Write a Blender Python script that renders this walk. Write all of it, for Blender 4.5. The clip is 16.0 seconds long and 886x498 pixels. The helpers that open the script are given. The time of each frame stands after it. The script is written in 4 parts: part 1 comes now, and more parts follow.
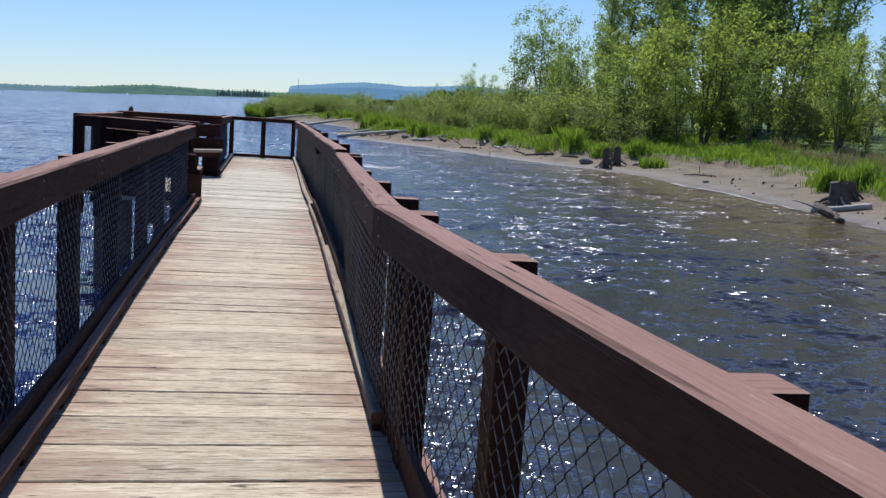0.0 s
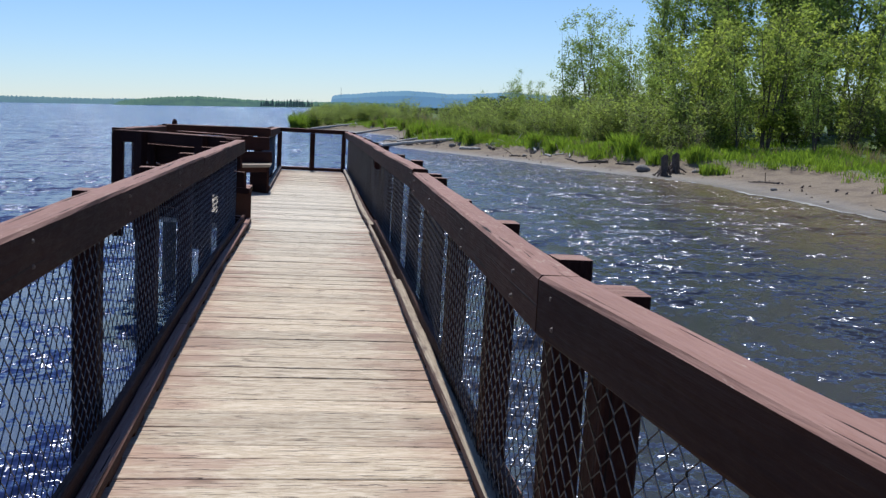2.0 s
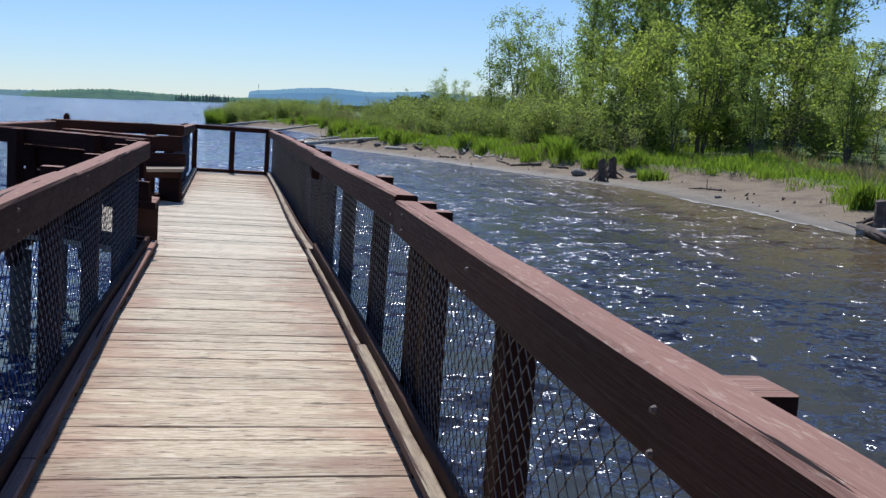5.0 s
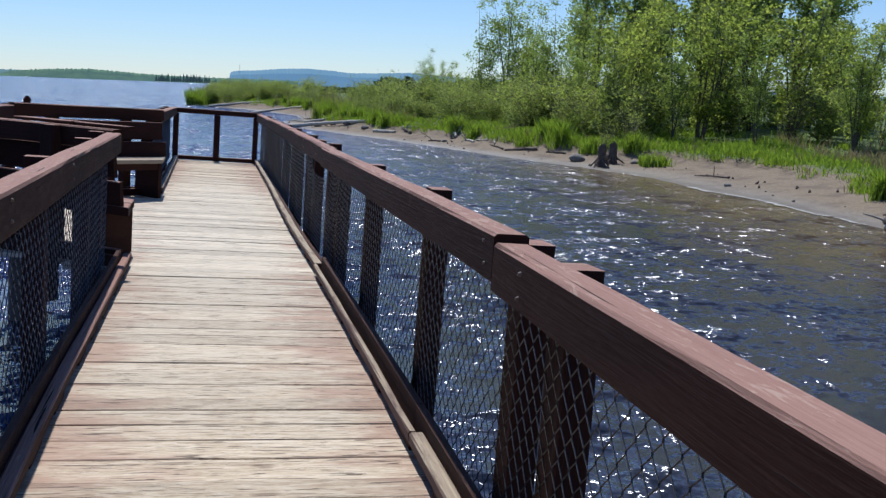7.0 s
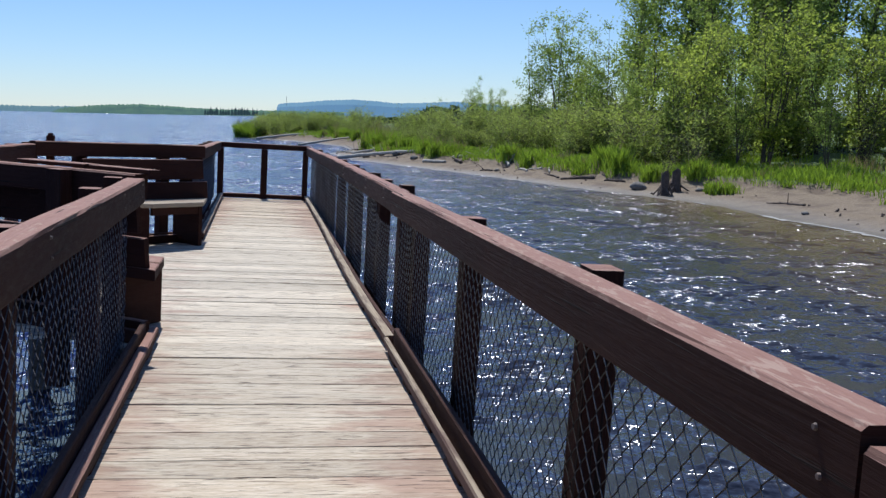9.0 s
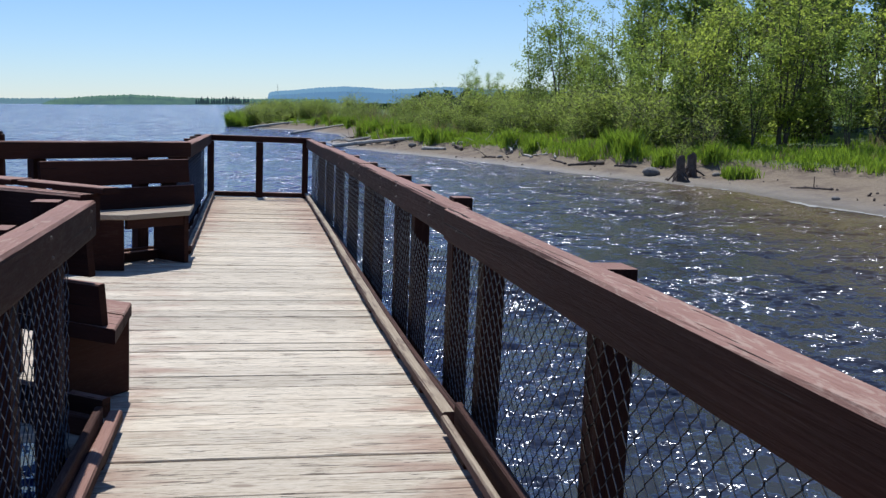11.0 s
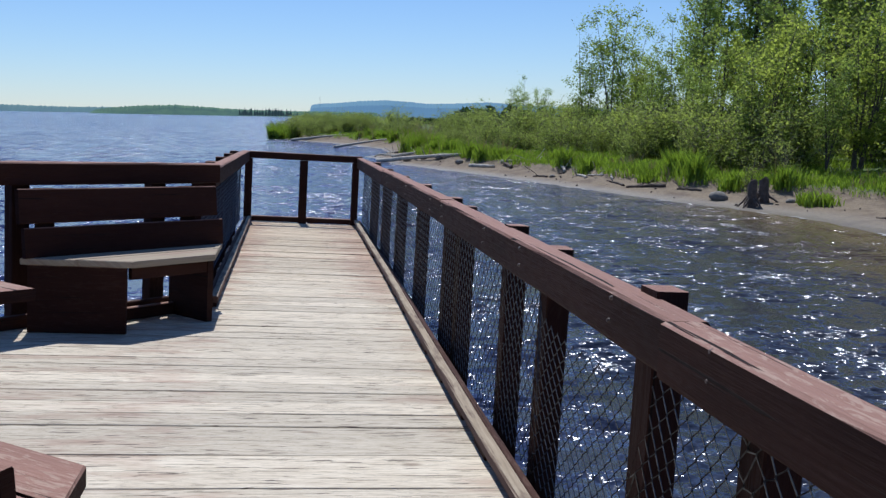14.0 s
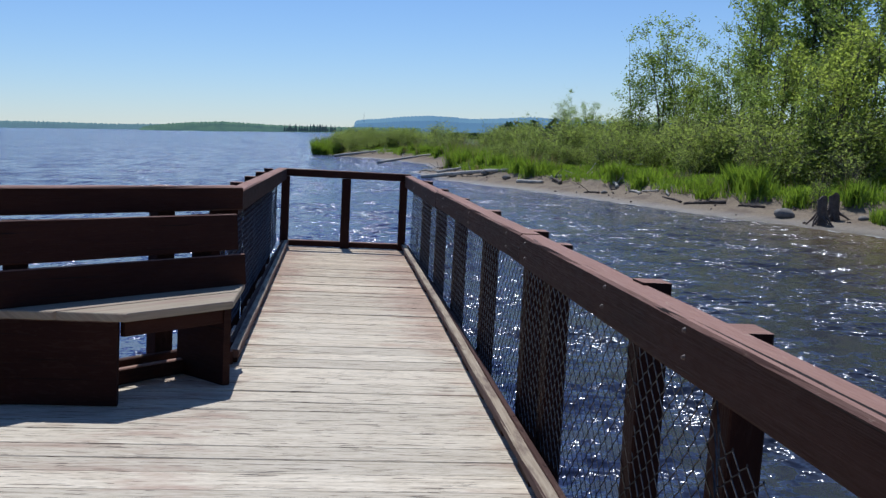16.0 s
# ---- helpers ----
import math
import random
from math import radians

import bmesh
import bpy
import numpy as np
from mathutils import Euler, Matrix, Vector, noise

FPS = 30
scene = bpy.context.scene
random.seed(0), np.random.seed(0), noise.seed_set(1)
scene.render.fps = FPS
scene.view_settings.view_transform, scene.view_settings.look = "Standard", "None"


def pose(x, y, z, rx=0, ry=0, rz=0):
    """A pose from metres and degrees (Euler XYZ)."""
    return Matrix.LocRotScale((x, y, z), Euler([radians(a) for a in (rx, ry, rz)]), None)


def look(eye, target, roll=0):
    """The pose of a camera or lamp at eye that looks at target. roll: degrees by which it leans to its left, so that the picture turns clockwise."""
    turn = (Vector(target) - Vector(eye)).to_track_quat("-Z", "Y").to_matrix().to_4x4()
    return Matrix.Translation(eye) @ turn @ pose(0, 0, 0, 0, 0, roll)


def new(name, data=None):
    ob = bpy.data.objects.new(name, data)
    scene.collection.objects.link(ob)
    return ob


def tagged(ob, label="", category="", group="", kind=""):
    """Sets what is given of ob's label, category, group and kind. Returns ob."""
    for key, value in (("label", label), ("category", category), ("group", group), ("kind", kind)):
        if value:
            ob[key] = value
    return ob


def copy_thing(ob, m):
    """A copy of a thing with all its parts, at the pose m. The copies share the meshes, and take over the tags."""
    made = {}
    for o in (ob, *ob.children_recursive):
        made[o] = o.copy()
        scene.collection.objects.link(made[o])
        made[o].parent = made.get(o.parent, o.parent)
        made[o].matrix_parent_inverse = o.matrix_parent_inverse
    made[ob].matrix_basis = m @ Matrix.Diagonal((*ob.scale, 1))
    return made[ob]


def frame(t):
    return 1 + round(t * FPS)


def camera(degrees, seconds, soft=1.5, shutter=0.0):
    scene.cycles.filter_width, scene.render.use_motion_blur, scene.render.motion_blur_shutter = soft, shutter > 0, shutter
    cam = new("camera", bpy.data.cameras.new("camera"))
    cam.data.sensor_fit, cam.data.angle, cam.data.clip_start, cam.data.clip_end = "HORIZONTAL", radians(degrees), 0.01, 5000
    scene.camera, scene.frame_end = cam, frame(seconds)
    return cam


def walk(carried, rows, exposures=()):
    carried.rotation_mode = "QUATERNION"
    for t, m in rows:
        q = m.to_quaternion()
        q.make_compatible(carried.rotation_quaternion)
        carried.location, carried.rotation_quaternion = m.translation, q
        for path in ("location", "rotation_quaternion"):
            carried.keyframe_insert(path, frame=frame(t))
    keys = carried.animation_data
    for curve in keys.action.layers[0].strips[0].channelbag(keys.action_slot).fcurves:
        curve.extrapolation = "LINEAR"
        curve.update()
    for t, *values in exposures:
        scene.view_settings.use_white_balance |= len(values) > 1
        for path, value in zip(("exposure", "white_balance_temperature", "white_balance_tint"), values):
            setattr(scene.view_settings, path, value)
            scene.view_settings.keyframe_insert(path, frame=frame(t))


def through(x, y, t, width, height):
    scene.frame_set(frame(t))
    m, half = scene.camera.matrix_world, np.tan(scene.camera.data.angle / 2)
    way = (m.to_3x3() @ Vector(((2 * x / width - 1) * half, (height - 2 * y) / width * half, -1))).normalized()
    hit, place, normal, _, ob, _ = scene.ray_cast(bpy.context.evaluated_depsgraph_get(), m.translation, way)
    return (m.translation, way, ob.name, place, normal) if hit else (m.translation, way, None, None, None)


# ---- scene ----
# ---------------------------------------------------------------- camera
cam = camera(49.0, 16.0, soft=1.4)
PATH = [
    (0, (0.088, -3.053, 1.542), (0.442, -1.108, 1.243), 1.7),
    (0.5, (0.036, -2.673, 1.517), (0.332, -0.721, 1.197), 1.7),
    (1, (0.02, -2.298, 1.535), (0.298, -0.343, 1.216), 1.4),
    (1.5, (-0.115, -1.964, 1.554), (0.142, 0.0, 1.272), 1.3),
    (2, (-0.064, -1.621, 1.546), (0.203, 0.34, 1.26), 0.9),
    (2.5, (-0.062, -1.312, 1.541), (0.313, 0.634, 1.269), 1.1),
    (3, (-0.141, -0.925, 1.553), (0.241, 1.018, 1.272), 0.4),
    (3.5, (-0.114, -0.505, 1.551), (0.243, 1.443, 1.273), 0.2),
    (4, (-0.125, -0.154, 1.533), (0.266, 1.787, 1.247), 1.1),
    (6.5, (-0.156, 2.068, 1.54), (0.303, 3.993, 1.254), 2.0),
    (7, (-0.203, 2.467, 1.544), (0.265, 4.384, 1.224), 2.2),
    (7.5, (-0.156, 2.911, 1.532), (0.286, 4.834, 1.209), 1.9),
    (8, (-0.161, 3.29, 1.498), (0.302, 5.208, 1.172), 2.4),
    (8.5, (-0.22, 3.665, 1.525), (0.263, 5.579, 1.208), 2.1),
    (9, (-0.18, 4.12, 1.533), (0.195, 6.066, 1.267), 1.1),
    (11.5, (-0.216, 6.427, 1.541), (0.185, 8.362, 1.23), -0.3),
    (12, (-0.212, 6.796, 1.525), (0.249, 8.715, 1.204), 0.8),
    (12.5, (-0.246, 7.163, 1.552), (0.174, 9.091, 1.223), 0.9),
    (13, (-0.189, 7.534, 1.583), (0.148, 9.477, 1.251), 0.9),
    (13.5, (-0.236, 7.925, 1.567), (0.098, 9.879, 1.297), 1.4),
    (14, (-0.236, 8.264, 1.549), (0.074, 10.222, 1.283), 1.1),
    (14.5, (-0.177, 8.635, 1.559), (0.125, 10.596, 1.307), 0.7),
    (15, (-0.209, 9.013, 1.547), (0.156, 10.962, 1.282), 0.8),
    (15.5, (-0.205, 9.389, 1.542), (0.081, 11.353, 1.295), 0.7),
    (16, (-0.196, 9.788, 1.52), (0.026, 11.761, 1.283), 0.8),
]
walk(cam, [(t, look(eye, target, roll)) for t, eye, target, roll in PATH], [(0.0, 0.12, 5600, 10), (9.0, 0.12, 5600, 10), (13.2, 0.06, 5570, 10), (16.0, -0.08, 5500, 10)])

# ---------------------------------------------------------------- light
SUN_EL, SUN_AZ = 60.0, -1.0          # degrees; azimuth from +y towards +x
world = bpy.data.worlds.new("sky")
scene.world = world
world.use_nodes = True
wn = world.node_tree.nodes
sky = wn.new("ShaderNodeTexSky")
sky.sky_type, sky.sun_disc = "NISHITA", False
sky.sun_elevation, sky.sun_rotation = radians(SUN_EL), radians(SUN_AZ)
sky.air_density, sky.dust_density, sky.ozone_density = 1.0, 0.0, 1.6
clear = wn.new("ShaderNodeMix")
clear.data_type, clear.blend_type = "RGBA", "MULTIPLY"
clear.inputs[0].default_value = 1.0
clear.inputs[7].default_value = (0.865, 0.965, 1.165, 1)      # clear dry northern air
world.node_tree.links.new(sky.outputs[0], clear.inputs[6])
world.node_tree.links.new(clear.outputs[2], wn["Background"].inputs[0])
wn["Background"].inputs[1].default_value = 0.08
sun = new("sun", bpy.data.lights.new("sun", "SUN"))
sun.data.energy, sun.data.angle, sun.data.color = 4.6, radians(0.53), (1.0, 0.92, 0.80)
to_sun = Vector((math.sin(radians(SUN_AZ)) * math.cos(radians(SUN_EL)), math.cos(radians(SUN_AZ)) * math.cos(radians(SUN_EL)), math.sin(radians(SUN_EL))))
sun.matrix_basis = look((0, 20, 60), Vector((0, 20, 60)) - to_sun)

WATER_Z = -1.25
# the old dock leans a little towards the shore and falls slightly along its length
EZ = Vector((0.04, 0.0088, 1.0)).normalized()
EX = Vector((1.0, 0.0, -0.04)).normalized()
EY = EZ.cross(EX)
DOCK = Matrix(((EX.x, EY.x, EZ.x, 0), (EX.y, EY.y, EZ.y, 0), (EX.z, EY.z, EZ.z, 0.145), (0, 0, 0, 1)))


# ---------------------------------------------------------------- materials
class Nodes:
    """A principled material with short helpers to string nodes together."""

    def __init__(self, name):
        self.m = bpy.data.materials.new(name)
        self.m.use_nodes = True
        self.t = self.m.node_tree
        self.p = self.t.nodes["Principled BSDF"]
        self.out = self.t.nodes["Material Output"]

    def add(self, kind, **values):
        n = self.t.nodes.new(kind)
        for k, v in values.items():
            setattr(n, k, v)
        return n

    def put(self, a, b):
        self.t.links.new(a, b)

    def coord(self, which="UV", scale=(1, 1, 1), shift=True):
        c, m = self.add("ShaderNodeTexCoord"), self.add("ShaderNodeMapping")
        m.inputs["Scale"].default_value = scale
        src = c.outputs[which]
        if shift:
            o, mul, ad = self.add("ShaderNodeObjectInfo"), self.add("ShaderNodeMath", operation="MULTIPLY"), self.add("ShaderNodeVectorMath", operation="ADD")
            mul.inputs[1].default_value = 37.0
            self.put(o.outputs["Random"], mul.inputs[0])
            self.put(src, ad.inputs[0])
            self.put(mul.outputs[0], ad.inputs[1])
            src = ad.outputs[0]
        self.put(src, m.inputs[0])
        return m.outputs[0]

    def noise(self, vec, scale=1.0, detail=4.0, rough=0.55, distort=0.0):
        n = self.add("ShaderNodeTexNoise")
        for k, v in (("Scale", scale), ("Detail", detail), ("Roughness", rough), ("Distortion", distort)):
            n.inputs[k].default_value = v
        if vec is not None:
            self.put(vec, n.inputs["Vector"])
        return n.outputs["Fac"]

    def ramp(self, fac, *stops):
        r = self.add("ShaderNodeValToRGB")
        e = r.color_ramp.elements
        while len(e) < len(stops):
            e.new(0.5)
        for el, (at, col) in zip(e, stops):
            el.position, el.color = at, (*col, 1) if isinstance(col, tuple) else (col, col, col, 1)
        self.put(fac, r.inputs[0])
        return r.outputs["Color"]

    def mix(self, fac, a, b, how="MIX"):
        n = self.add("ShaderNodeMix", data_type="RGBA", blend_type=how)
        for slot, v in ((0, fac), (6, a), (7, b)):
            if isinstance(v, (int, float)):
                n.inputs[slot].default_value = v
            elif isinstance(v, tuple):
                n.inputs[slot].default_value = v + (1,)
            else:
                self.put(v, n.inputs[slot])
        return n.outputs[2]

    def math(self, how, a, b=0.0):
        n = self.add("ShaderNodeMath", operation=how)
        for slot, v in ((0, a), (1, b)):
            if isinstance(v, (int, float)):
                n.inputs[slot].default_value = v
            else:
                self.put(v, n.inputs[slot])
        return n.outputs[0]

    def random(self, which="object"):
        if which == "object":
            return self.add("ShaderNodeObjectInfo").outputs["Random"]
        return self.add("ShaderNodeNewGeometry").outputs["Random Per Island"]

    def bump(self, height, strength=0.3, distance=0.01, after=None):
        b = self.add("ShaderNodeBump")
        b.inputs["Strength"].default_value, b.inputs["Distance"].default_value = strength, distance
        self.put(height, b.inputs["Height"])
        if after is not None:
            self.put(after, b.inputs["Normal"])
        self.put(b.outputs[0], self.p.inputs["Normal"])
        return b.outputs[0]

    def done(self, color=None, rough=None, metal=None):
        for slot, v in (("Base Color", color), ("Roughness", rough), ("Metallic", metal)):
            if v is None:
                continue
            if isinstance(v, (int, float)):
                self.p.inputs[slot].default_value = v
            elif isinstance(v, tuple):
                self.p.inputs[slot].default_value = v + (1,)
            else:
                self.put(v, self.p.inputs[slot])
        return self.m


def make_deck_wood():
    n = Nodes("weathered_deck_wood")
    fleck = n.noise(n.coord("UV", (22, 120, 1)), 1.0, 5, 0.7, 0.6)
    grain = n.noise(n.coord("UV", (3.0, 75, 1)), 1.0, 4, 0.65, 0.5)
    flake = n.noise(n.coord("UV", (9, 60, 1)), 1.0, 5, 0.7, 0.6)
    blotch = n.noise(n.coord("UV", (1.6, 5, 1)), 1.0, 4, 0.6)
    check = n.noise(n.coord("UV", (5.0, 85, 1)), 1.0, 2, 0.5, 0.8)
    knots = n.add("ShaderNodeTexVoronoi")
    knots.inputs["Scale"].default_value = 1.0
    n.put(n.coord("UV", (1.5, 4.2, 1)), knots.inputs["Vector"])
    mixed = n.math("ADD", n.math("MULTIPLY", fleck, 0.5), n.math("MULTIPLY", grain, 0.5))
    col = n.ramp(mixed, (0.36, (0.28, 0.20, 0.125)), (0.46, (0.46, 0.36, 0.24)), (0.57, (0.59, 0.475, 0.33)))
    col = n.mix(n.ramp(flake, (0.505, 0.0), (0.57, 0.6)), col, (0.74, 0.63, 0.475))
    # boards round the bay are the most bleached
    sep = n.add("ShaderNodeSeparateXYZ")
    n.put(n.coord("Object", shift=False), sep.inputs[0])
    span = n.math("MULTIPLY", n.math("ABSOLUTE", n.math("SUBTRACT", sep.outputs[1], 13.5)), 0.1)
    pale = n.math("ADD", span, n.math("MULTIPLY", n.math("SUBTRACT", blotch, 0.5), 0.7))
    col = n.mix(n.ramp(pale, (0.25, 0.62), (0.75, 0.0)), col, n.ramp(mixed, (0.34, (0.44, 0.38, 0.285)), (0.5, (0.66, 0.59, 0.465)), (0.6, (0.78, 0.72, 0.60))))
    # what is left of the old red-brown stain, mostly along the edges that feet do not reach
    edge = n.math("ABSOLUTE", n.math("ADD", sep.outputs[0], 0.12))
    edge = n.math("ADD", n.math("MINIMUM", n.math("MULTIPLY", edge, 0.5), 0.34), n.math("MULTIPLY", blotch, 0.95))
    edge = n.math("SUBTRACT", edge, n.ramp(span, (0.15, 0.16), (0.5, 0.0)))
    col = n.mix(n.ramp(edge, (0.64, 0.0), (0.84, 0.65)), col, (0.34, 0.195, 0.14))
    tone = n.math("ADD", n.math("MULTIPLY", n.random(), 0.28), 0.76)
    col = n.mix(1.0, col, n.ramp(tone, (0.0, 0.0), (1.0, 1.0)), "MULTIPLY")
    knot = n.ramp(knots.outputs["Distance"], (0.05, 1.0), (0.10, 0.0))
    crack = n.ramp(check, (0.355, 1.0), (0.375, 0.0))
    col = n.mix(n.math("MULTIPLY", knot, 0.6), col, (0.14, 0.085, 0.05))
    col = n.mix(n.math("MULTIPLY", crack, 0.85), col, (0.06, 0.04, 0.027))
    h = n.math("SUBTRACT", n.math("MULTIPLY", mixed, 0.6), crack)
    n.bump(h, 0.6, 0.006)
    return n.done(col, 0.88)


def make_kerb_wood():
    n = Nodes("weathered_kerb_wood")
    grain = n.noise(n.coord("UV", (3, 80, 1)), 1.0, 5, 0.65)
    wear = n.noise(n.coord("UV", (2.5, 12, 1)), 1.0, 5, 0.65)
    top = n.add("ShaderNodeSeparateXYZ")
    n.put(n.add("ShaderNodeNewGeometry").outputs["Normal"], top.inputs[0])
    bare = n.math("MULTIPLY", n.ramp(top.outputs[2], (0.6, 0.0), (0.85, 1.0)), n.ramp(wear, (0.36, 0.2), (0.52, 1.0)))
    col = n.mix(bare, (0.085, 0.042, 0.032), n.ramp(grain, (0.3, (0.23, 0.17, 0.11)), (0.7, (0.42, 0.345, 0.245))))
    n.bump(grain, 0.4, 0.004)
    return n.done(col, 0.88)


def make_brown_paint(name="worn_brown_paint", top_light=1.0):
    n = Nodes(name)
    grain = n.noise(n.coord("UV", (7.0, 120, 1)), 1.0, 5, 0.65, 0.6)
    wear = n.noise(n.coord("UV", (11, 42, 1)), 1.0, 6, 0.68, 0.7)
    wear = n.math("ADD", wear, n.math("MULTIPLY", n.math("SUBTRACT", n.random(), 0.5), 0.10))
    tone = n.noise(n.coord("UV", (0.8, 4, 1)), 1.0, 3)
    rings = n.noise(n.coord("UV", (1.2, 30, 1)), 1.0, 3, 0.5, 1.6)
    check = n.noise(n.coord("UV", (0.9, 46, 1)), 1.0, 2, 0.5, 0.9)
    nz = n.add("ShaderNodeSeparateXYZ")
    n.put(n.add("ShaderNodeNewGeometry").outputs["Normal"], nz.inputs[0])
    upper = n.ramp(nz.outputs[2], (0.45, 0.0), (0.85, top_light))
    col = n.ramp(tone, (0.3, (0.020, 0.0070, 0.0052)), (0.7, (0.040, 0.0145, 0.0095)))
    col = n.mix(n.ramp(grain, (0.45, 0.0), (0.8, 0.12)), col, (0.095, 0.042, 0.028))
    # upper faces: painted lighter as if sunlit, and worn to wood along the edges
    sunlit_tone = n.mix(n.ramp(grain, (0.3, 0.0), (0.75, 1.0)), (0.265, 0.145, 0.110), (0.35, 0.210, 0.165))
    col = n.mix(n.math("MULTIPLY", upper, n.ramp(tone, (0.25, 0.8), (0.6, 1.0))), col, sunlit_tone)
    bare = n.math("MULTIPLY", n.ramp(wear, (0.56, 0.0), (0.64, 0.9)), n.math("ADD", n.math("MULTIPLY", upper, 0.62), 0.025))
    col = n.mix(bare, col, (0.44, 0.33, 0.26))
    crack = n.ramp(check, (0.315, 1.0), (0.33, 0.0))
    n.p.inputs["Specular IOR Level"].default_value = 0.12
    col = n.mix(crack, col, (0.016, 0.009, 0.007))
    n.bump(n.math("SUBTRACT", n.math("ADD", n.math("MULTIPLY", grain, 0.6), n.math("MULTIPLY", rings, 1.3)), n.math("MULTIPLY", crack, 1.8)), 0.55, 0.008)
    return n.done(col, n.ramp(wear, (0.4, 0.7), (0.7, 0.9)))


def make_grey_seat():
    n = Nodes("bare_grey_seat_wood")
    grain = n.noise(n.coord("UV", (1.6, 70, 1)), 1.0, 6, 0.65)
    wear = n.noise(n.coord("UV", (1.5, 6, 1)), 1.0, 4, 0.6)
    col = n.ramp(grain, (0.25, (0.21, 0.165, 0.115)), (0.7, (0.41, 0.34, 0.245)))
    col = n.mix(n.ramp(wear, (0.5, 0.0), (0.68, 0.6)), col, (0.24, 0.13, 0.105))
    n.bump(grain, 0.4, 0.004)
    return n.done(col, 0.85)


def make_plain(name, dark, light, scale=8.0, rough=0.9, bump=0.4, dist=0.02, which="Object"):
    n = Nodes(name)
    c = n.coord(which)
    big, fine = n.noise(c, scale, 5, 0.6), n.noise(c, scale * 7, 4, 0.6)
    mixf = n.math("ADD", n.math("MULTIPLY", big, 0.6), n.math("MULTIPLY", fine, 0.4))
    col = n.ramp(mixf, (0.3, dark), (0.7, light))
    n.bump(mixf, bump, dist)
    return n.done(col, rough)


def make_wire():
    n = Nodes("galvanised_wire")
    f = n.noise(n.coord("Object"), 60, 3)
    return n.done(n.ramp(f, (0.35, (0.03, 0.032, 0.036)), (0.7, (0.11, 0.115, 0.125))), 0.42, 0.7)


def make_leaf(name, dark, light, through=0.45):
    n = Nodes(name)
    f = n.math("ADD", n.math("MULTIPLY", n.random("island"), 0.65), n.math("MULTIPLY", n.random(), 0.35))
    col = n.ramp(f, (0.1, dark), (0.9, light))
    n.done(col, 0.55)
    tr, mx = n.add("ShaderNodeBsdfTranslucent"), n.add("ShaderNodeMixShader")
    n.put(n.mix(1.0, col, (0.98, 1.0, 0.66), "MULTIPLY"), tr.inputs["Color"])
    mx.inputs[0].default_value = through
    n.put(n.p.outputs[0], mx.inputs[1])
    n.put(tr.outputs[0], mx.inputs[2])
    n.put(mx.outputs[0], n.out.inputs["Surface"])
    return n.m


def make_water():
    n = Nodes("lake_water")
    c = n.coord("Object", (1, 1, 1), False)
    wind = n.coord("Object", (0.6, 1.0, 1), False)
    # slopes of the wind waves, from long to short, and of long ripples running down the wind
    streak = n.coord("Object", (1.9, 0.3, 1), False)
    total = None
    for scale, amount, detail in ((0.4, 1.1, 2), (1.0, 1.1, 1), (1.5, 2.6, 2), (5.5, 3.1, 2), (18.0, 1.1, 1)):
        t = n.add("ShaderNodeTexNoise")
        for k, v in (("Scale", scale), ("Detail", detail), ("Roughness", 0.6), ("Distortion", 0.4)):
            t.inputs[k].default_value = v
        n.put(streak if scale == 1.0 else wind if scale < 5 else c, t.inputs["Vector"])
        sub, mul = n.add("ShaderNodeVectorMath", operation="SUBTRACT"), n.add("ShaderNodeVectorMath", operation="MULTIPLY")
        sub.inputs[1].default_value = (0.5, 0.5, 0.5)
        mul.inputs[1].default_value = (amount * 0.75, amount, 0)
        n.put(t.outputs["Color"], sub.inputs[0])
        n.put(sub.outputs[0], mul.inputs[0])
        if total is None:
            total = mul.outputs[0]
        else:
            ad = n.add("ShaderNodeVectorMath", operation="ADD")
            n.put(total, ad.inputs[0])
            n.put(mul.outputs[0], ad.inputs[1])
            total = ad.outputs[0]
    up, nm = n.add("ShaderNodeVectorMath", operation="ADD"), n.add("ShaderNodeVectorMath", operation="NORMALIZE")
    up.inputs[1].default_value = (0, 0, 1)
    n.put(total, up.inputs[0])
    n.put(up.outputs[0], nm.inputs[0])
    n.put(nm.outputs[0], n.p.inputs["Normal"])
    # silt stirred up near the bank turns the lake brown there
    sep = n.add("ShaderNodeSeparateXYZ")
    n.put(c, sep.inputs[0])
    near = n.math("ADD", n.math("MULTIPLY", sep.outputs[0], 0.10), n.math("MULTIPLY", n.noise(c, 0.12, 3), 0.6))
    near = n.math("SUBTRACT", near, n.math("MULTIPLY", sep.outputs[1], 0.012))
    col = n.ramp(n.math("MULTIPLY", near, 0.5), (0.02, (0.024, 0.036, 0.112)), (0.20, (0.034, 0.041, 0.064)), (0.46, (0.044, 0.045, 0.056)), (0.68, (0.108, 0.074, 0.030)))
    n.p.inputs["IOR"].default_value = 1.333
    n.p.inputs["Specular Tint"].default_value = (0.80, 0.86, 1.0, 1)
    return n.done(col, 0.16)


